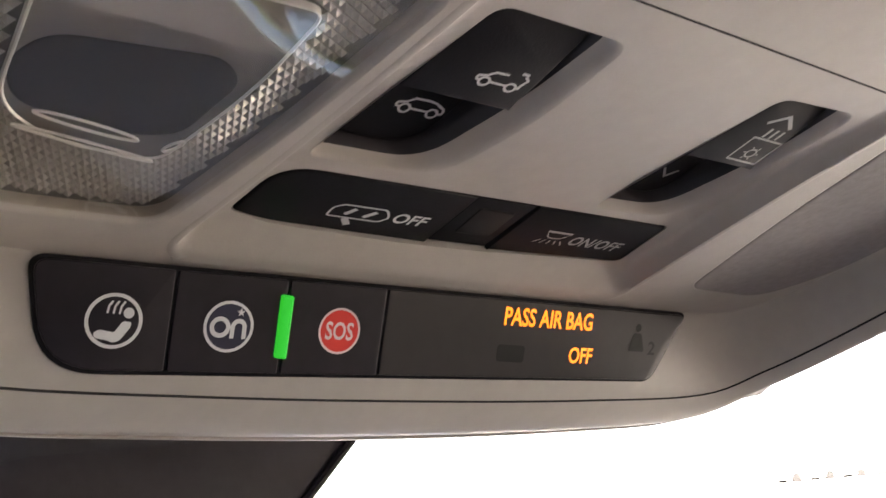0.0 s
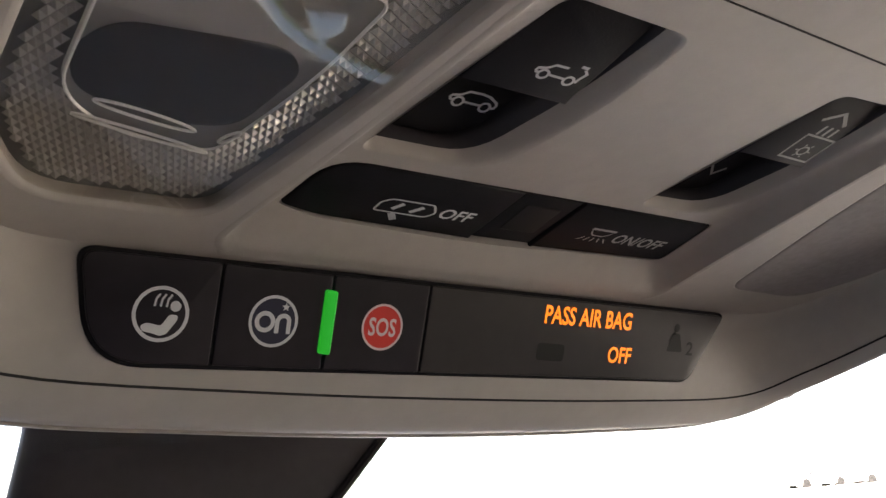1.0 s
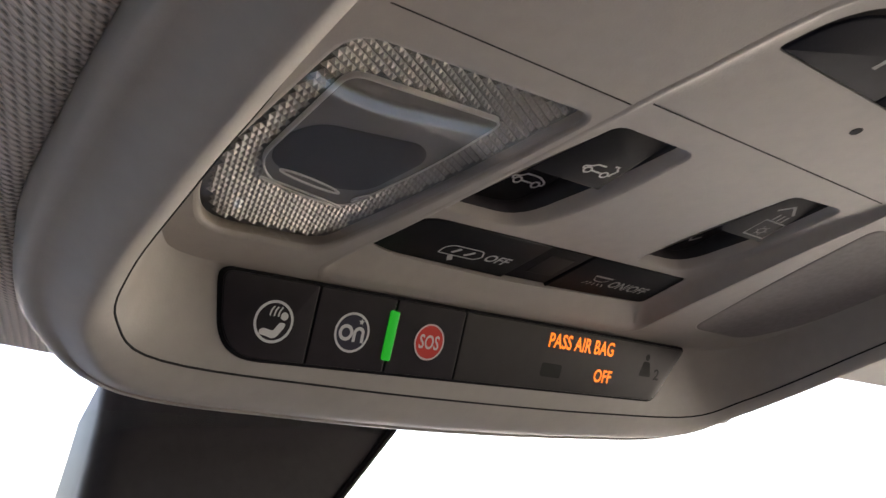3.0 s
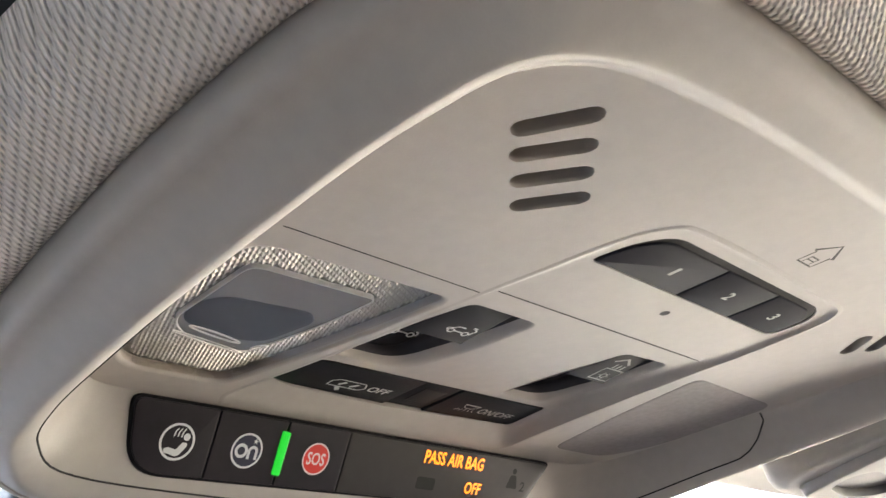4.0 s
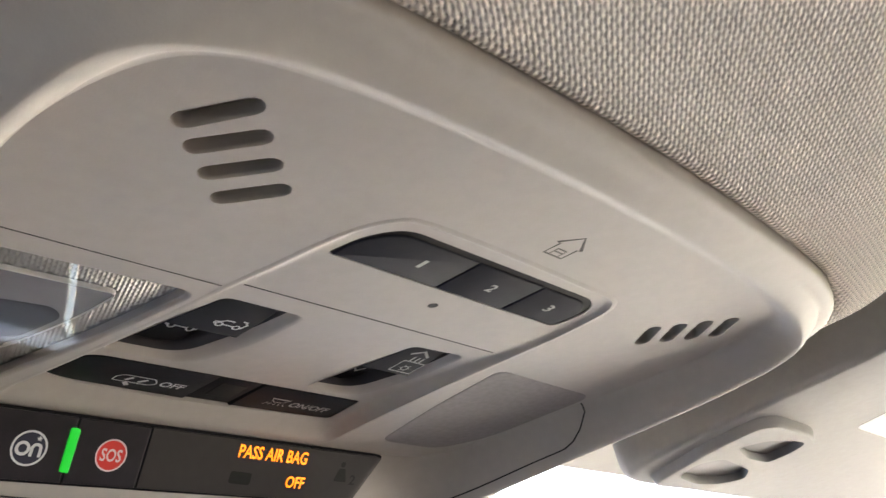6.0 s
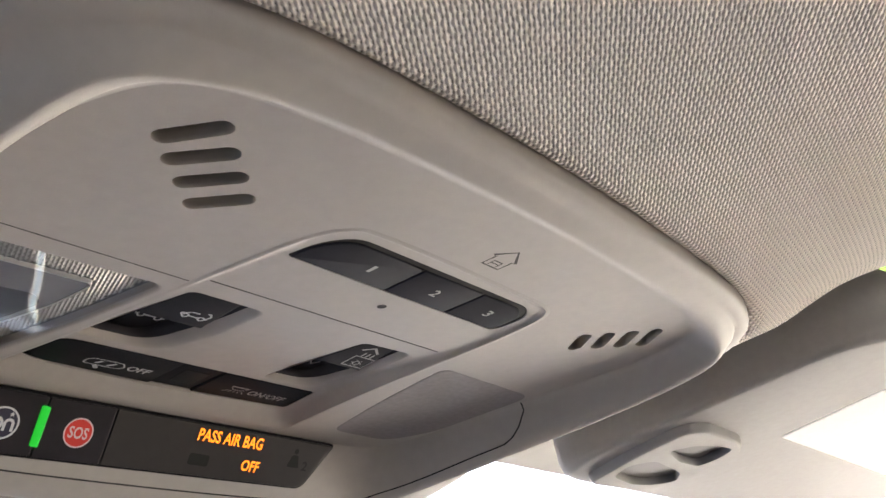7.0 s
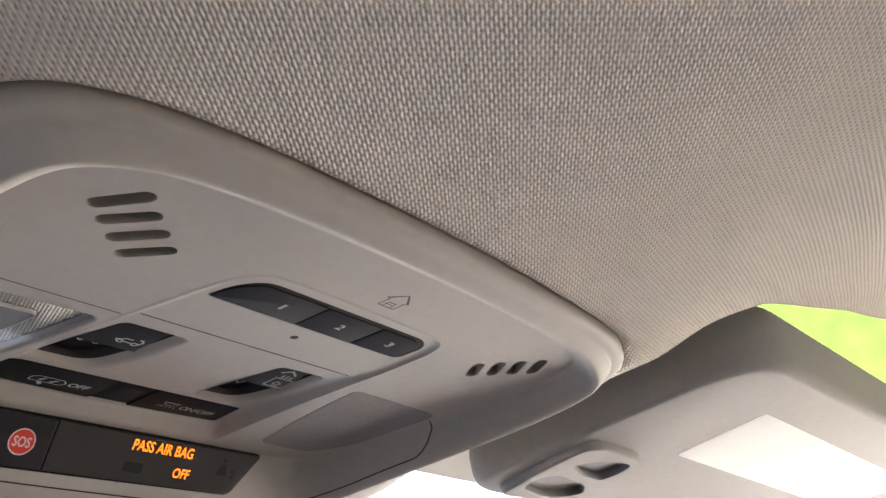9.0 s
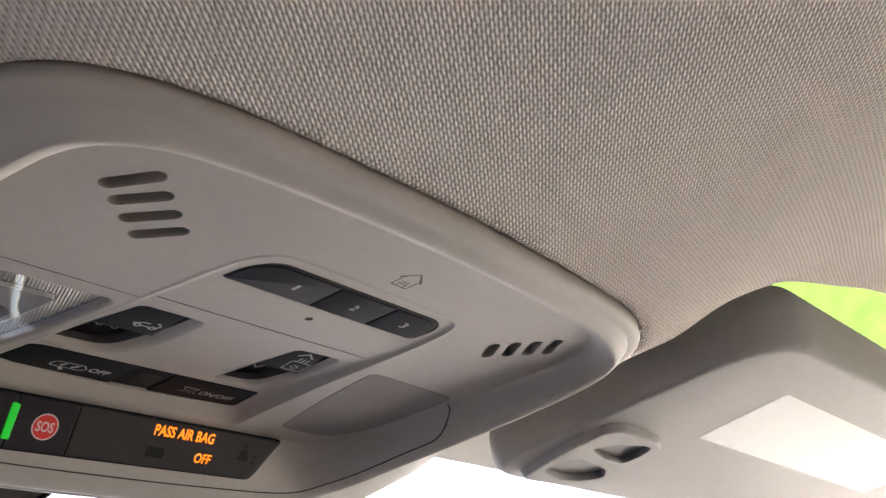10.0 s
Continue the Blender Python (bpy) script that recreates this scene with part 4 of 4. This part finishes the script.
# ---- windscreen, pillars and the closed cabin ----
top = [Vector((-x, y, z)) for x, y, z in HEADER[:0:-1]] + [Vector(p) for p in HEADER]
low = [Vector((p.x * 1.35, 780 - abs(p.x) * 0.3, -480)) for p in top]
ws = solid("window_1", loft([top, low], closed=False), GLASS, "curved clear windscreen glass", "windscreen", kind="structure")
ws.visible_shadow = False
for sx in (-1, 1):
    pil = tube([(sx * 565, 112, 218), (sx * 590, 122, 60), (sx * 640, 150, -150), (sx * 705, 200, -480)], 22, 10)
    solid("pillar", pil, GREY_TRIM, "grey-trimmed windscreen pillar", "pillar", kind="structure")
    side_t = [Vector((sx * x, y, z)) for x, y, z in SIDE]
    side_b = [Vector(p) for p in ((sx * 690, 690, -340), (sx * 720, 300, -340), (sx * 730, -250, -340), (sx * 730, -700, -340), (sx * 700, -1250, -340))]
    for n, (i, j, mat, text) in enumerate(((0, 3, GLASS, "clear front side window glass"), (2, 5, PRIVACY, "dark privacy glass of the rear door"))):
        g = solid("window_%d" % (2 + n + (2 if sx > 0 else 0)), loft([side_t[i:j], side_b[i:j]], closed=False), mat, text, "window", kind="structure")
        g.visible_shadow = False
    door_b = [Vector((p.x, p.y, -1150)) for p in side_b]
    solid("wall_left" if sx < 0 else "wall_right", loft([side_b, door_b], closed=False), DOOR_TRIM, "beige door trim below the side window", "door panel", kind="structure")
rear = loft([[Vector((-640, -1250, 165)), Vector((0, -1310, 165)), Vector((640, -1250, 165))], [Vector((-700, -1400, -340)), Vector((0, -1450, -340)), Vector((700, -1400, -340))]], closed=False)
g = solid("window_6", rear, PRIVACY, "dark privacy glass of the tailgate", "window", kind="structure")
g.visible_shadow = False
solid("wall_rear", loft([[Vector((-700, -1250, -340)), Vector((-700, -1400, -340)), Vector((700, -1400, -340)), Vector((700, -1250, -340))], [Vector((-700, -1250, -1150)), Vector((-700, -1400, -1150)), Vector((700, -1400, -1150)), Vector((700, -1250, -1150))]], closed=False), DOOR_TRIM, "beige trim at the back of the cabin", "wall", kind="structure")
solid("floor", box(-740, 740, -1420, 900, -1180, -1150), CARPET, "beige carpeted cabin floor", "floor", kind="structure")
FASCIA = [(905, -430), (880, -398), (620, -398), (520, -403), (490, -413), (458, -440), (440, -520), (470, -800), (540, -1150)]
fascia = smooth_curve([(0, y, z) for y, z in FASCIA], 4)


def dash_sheet(points):
    return loft([[(x, p.y + 0.00012 * x * x, p.z) for p in points] for x in range(-720, 721, 120)], closed=False)


# Unseen: dark top mirrors dark in the lens, cream fascia stands for sunlit trim.
dash = solid("dashboard", dash_sheet([p for p in fascia if p.y > 500 and p.z > -440]), DARK_TRIM, "dark dashboard top under the windscreen", "dashboard", kind="structure")
part("fascia", dash_sheet(fascia[[i for i, p in enumerate(fascia) if p.y > 500 and p.z > -440][-1]:]), material("fascia_cream_for_sunlight", (0.50, 0.44, 0.37), 0.7, var=0.12, scale=60, bump=0.3, bump_scale=900), dash, "unseen padded fascia, cream to stand for sunlight on it").matrix_world = CAR
# Unseen reflectors, added to mirror as the white streaks in the lamp lens.
strip_line = smooth_curve([(120, 430, -404), (146, 447, -402), (166, 463, -401), (200, 479, -400), (247, 491, -400), (290, 496, -400), (340, 494, -402), (420, 486, -406)], 5)
# The warm tint cancels the blue of the mirrored sky.
REFLECTOR = material("warm_tinted_reflector", (1.0, 0.90, 0.76), 0.08, metal=1.0, var=0.03)
part("glint_strip", tube(strip_line, 9, 12), REFLECTOR, dash, "added mirror strip that the lamp lens reflects").matrix_world = CAR
part("glint_strip", tube(smooth_curve([(255, 700, -397), (264, 724, -396), (282, 762, -396), (300, 802, -396), (318, 848, -396), (340, 884, -398)], 4), 6, 12), REFLECTOR, dash, "added mirror strip that the lamp lens reflects").matrix_world = CAR
part("glint_plate", moved(dome(rounded([(166, 436), (206, 428), (214, 452), (200, 480), (184, 462)], 6, 4), 0, 9, 10), Matrix.Translation((0, 0, -402))), REFLECTOR, dash, "added mirror plate that the lamp lens reflects").matrix_world = CAR
# Bonnet out of sight; its white is chosen to throw light up onto the visor.
bm = loft([[(x, 800 + t * 1150 - abs(x / 720) ** 3 * 260 * t, -492 - 26 * t * t - 30 * abs(x / 720) ** 3) for x in range(-720, 721, 120)] for t in (0, 0.15, 0.35, 0.55, 0.75, 0.9, 1.0)], closed=False)
solid("bonnet", bm, material("bounce_white_bonnet", (0.62, 0.61, 0.60), 0.5, var=0.05, spec=0.3), "unseen car bonnet, white to bounce light through the windscreen", "bonnet", kind="structure")

# ---- outside ----
bm = bmesh.new()
bmesh.ops.create_grid(bm, x_segments=8, y_segments=8, size=900000)
ground = solid("ground", bm, CONCRETE, "pale concrete lot reaching the horizon", "ground", kind="structure", at=Matrix())
bank = box(16000, 17000, -30000, 5950, 0, 11000)
HEDGE = material("hedge_green", (0.034, 0.060, 0.013), 0.9, var=0.35, scale=2.5, spec=0.1)
solid("backdrop", bank, HEDGE, "bright green hedge beyond the side window", "hedge", kind="structure", at=Matrix())
# Unseen, added to shade the car; its low end lets sun reach the right.
solid("shade_wall", box(-3400, -3200, -9000, -1500, 0, 4900, bm=box(-3400, -3200, -1500, 9000, 0, 8000)), material("shade_wall_dark", (0.15, 0.138, 0.13), 0.9, var=0.15, scale=3), "unseen wall added beside the car to block sunlight, lower at one end", "wall", kind="structure", at=Matrix())


def parked_car(at, paint):
    """A small saloon: body, glasshouse and wheels."""
    car = thing("parked_car", "sunlit white parked car on the concrete lot", "car", group="cars on the lot", at=at)
    bm = plate(rounded([(-850, -2200), (850, -2200), (850, 2200), (-850, 2200)], 350, 5), 850, 250, 120)
    part("body", bm, paint, car)
    prof = [(-1500, 840), (-1000, 1380), (350, 1400), (1150, 850)]
    bm = loft([[(x * k, y, z) for y, z in prof] for x, k in ((-740, 1.0), (-640, 1.0), (640, 1.0), (740, 1.0))], closed=False)
    part("roof", bm, paint, car)
    for sx in (-1, 1):
        part("window", moved(fill([[(-1350, 880), (-980, 1330), (320, 1340), (980, 880)]], 0), Matrix(((0, 0, 1, sx * 745), (1, 0, 0, 0), (0, 1, 0, 0), (0, 0, 0, 1)))), CAR_GLASS, car)
        for y in (-1350, 1350):
            part("wheel", moved(plate(circle(0, 0, 320, 20), 200, 0, 40), Matrix(((0, 0, sx, sx * 680), (1, 0, 0, y), (0, 1, 0, 320), (0, 0, 0, 1)))), TYRE, car)
    part("rear_window", moved(fill([[(-600, 0), (600, 0), (560, 640), (-560, 640)]], 0), Matrix(((1, 0, 0, 0), (0, 0.66, 0, -1480), (0, 0.72, 0, 875), (0, 0, 0, 1)))), CAR_GLASS, car)
    return car


solid("pavement", box(50000, 90000, 15000, 62000, 0, 1900, 40), CONCRETE, "pale raised parking deck", "pavement", kind="structure", at=Matrix())
first = parked_car(pose(57.0, 38.0, 1.9, 0, 0, 70), CAR_WHITE)
for x, y, turn in ((60.5, 35.2, 65), (66.0, 44.0, 70), (62.0, 29.8, 72), (74.0, 38.0, 75)):
    copy_thing(first, pose(x, y, 1.9, 0, 0, turn))
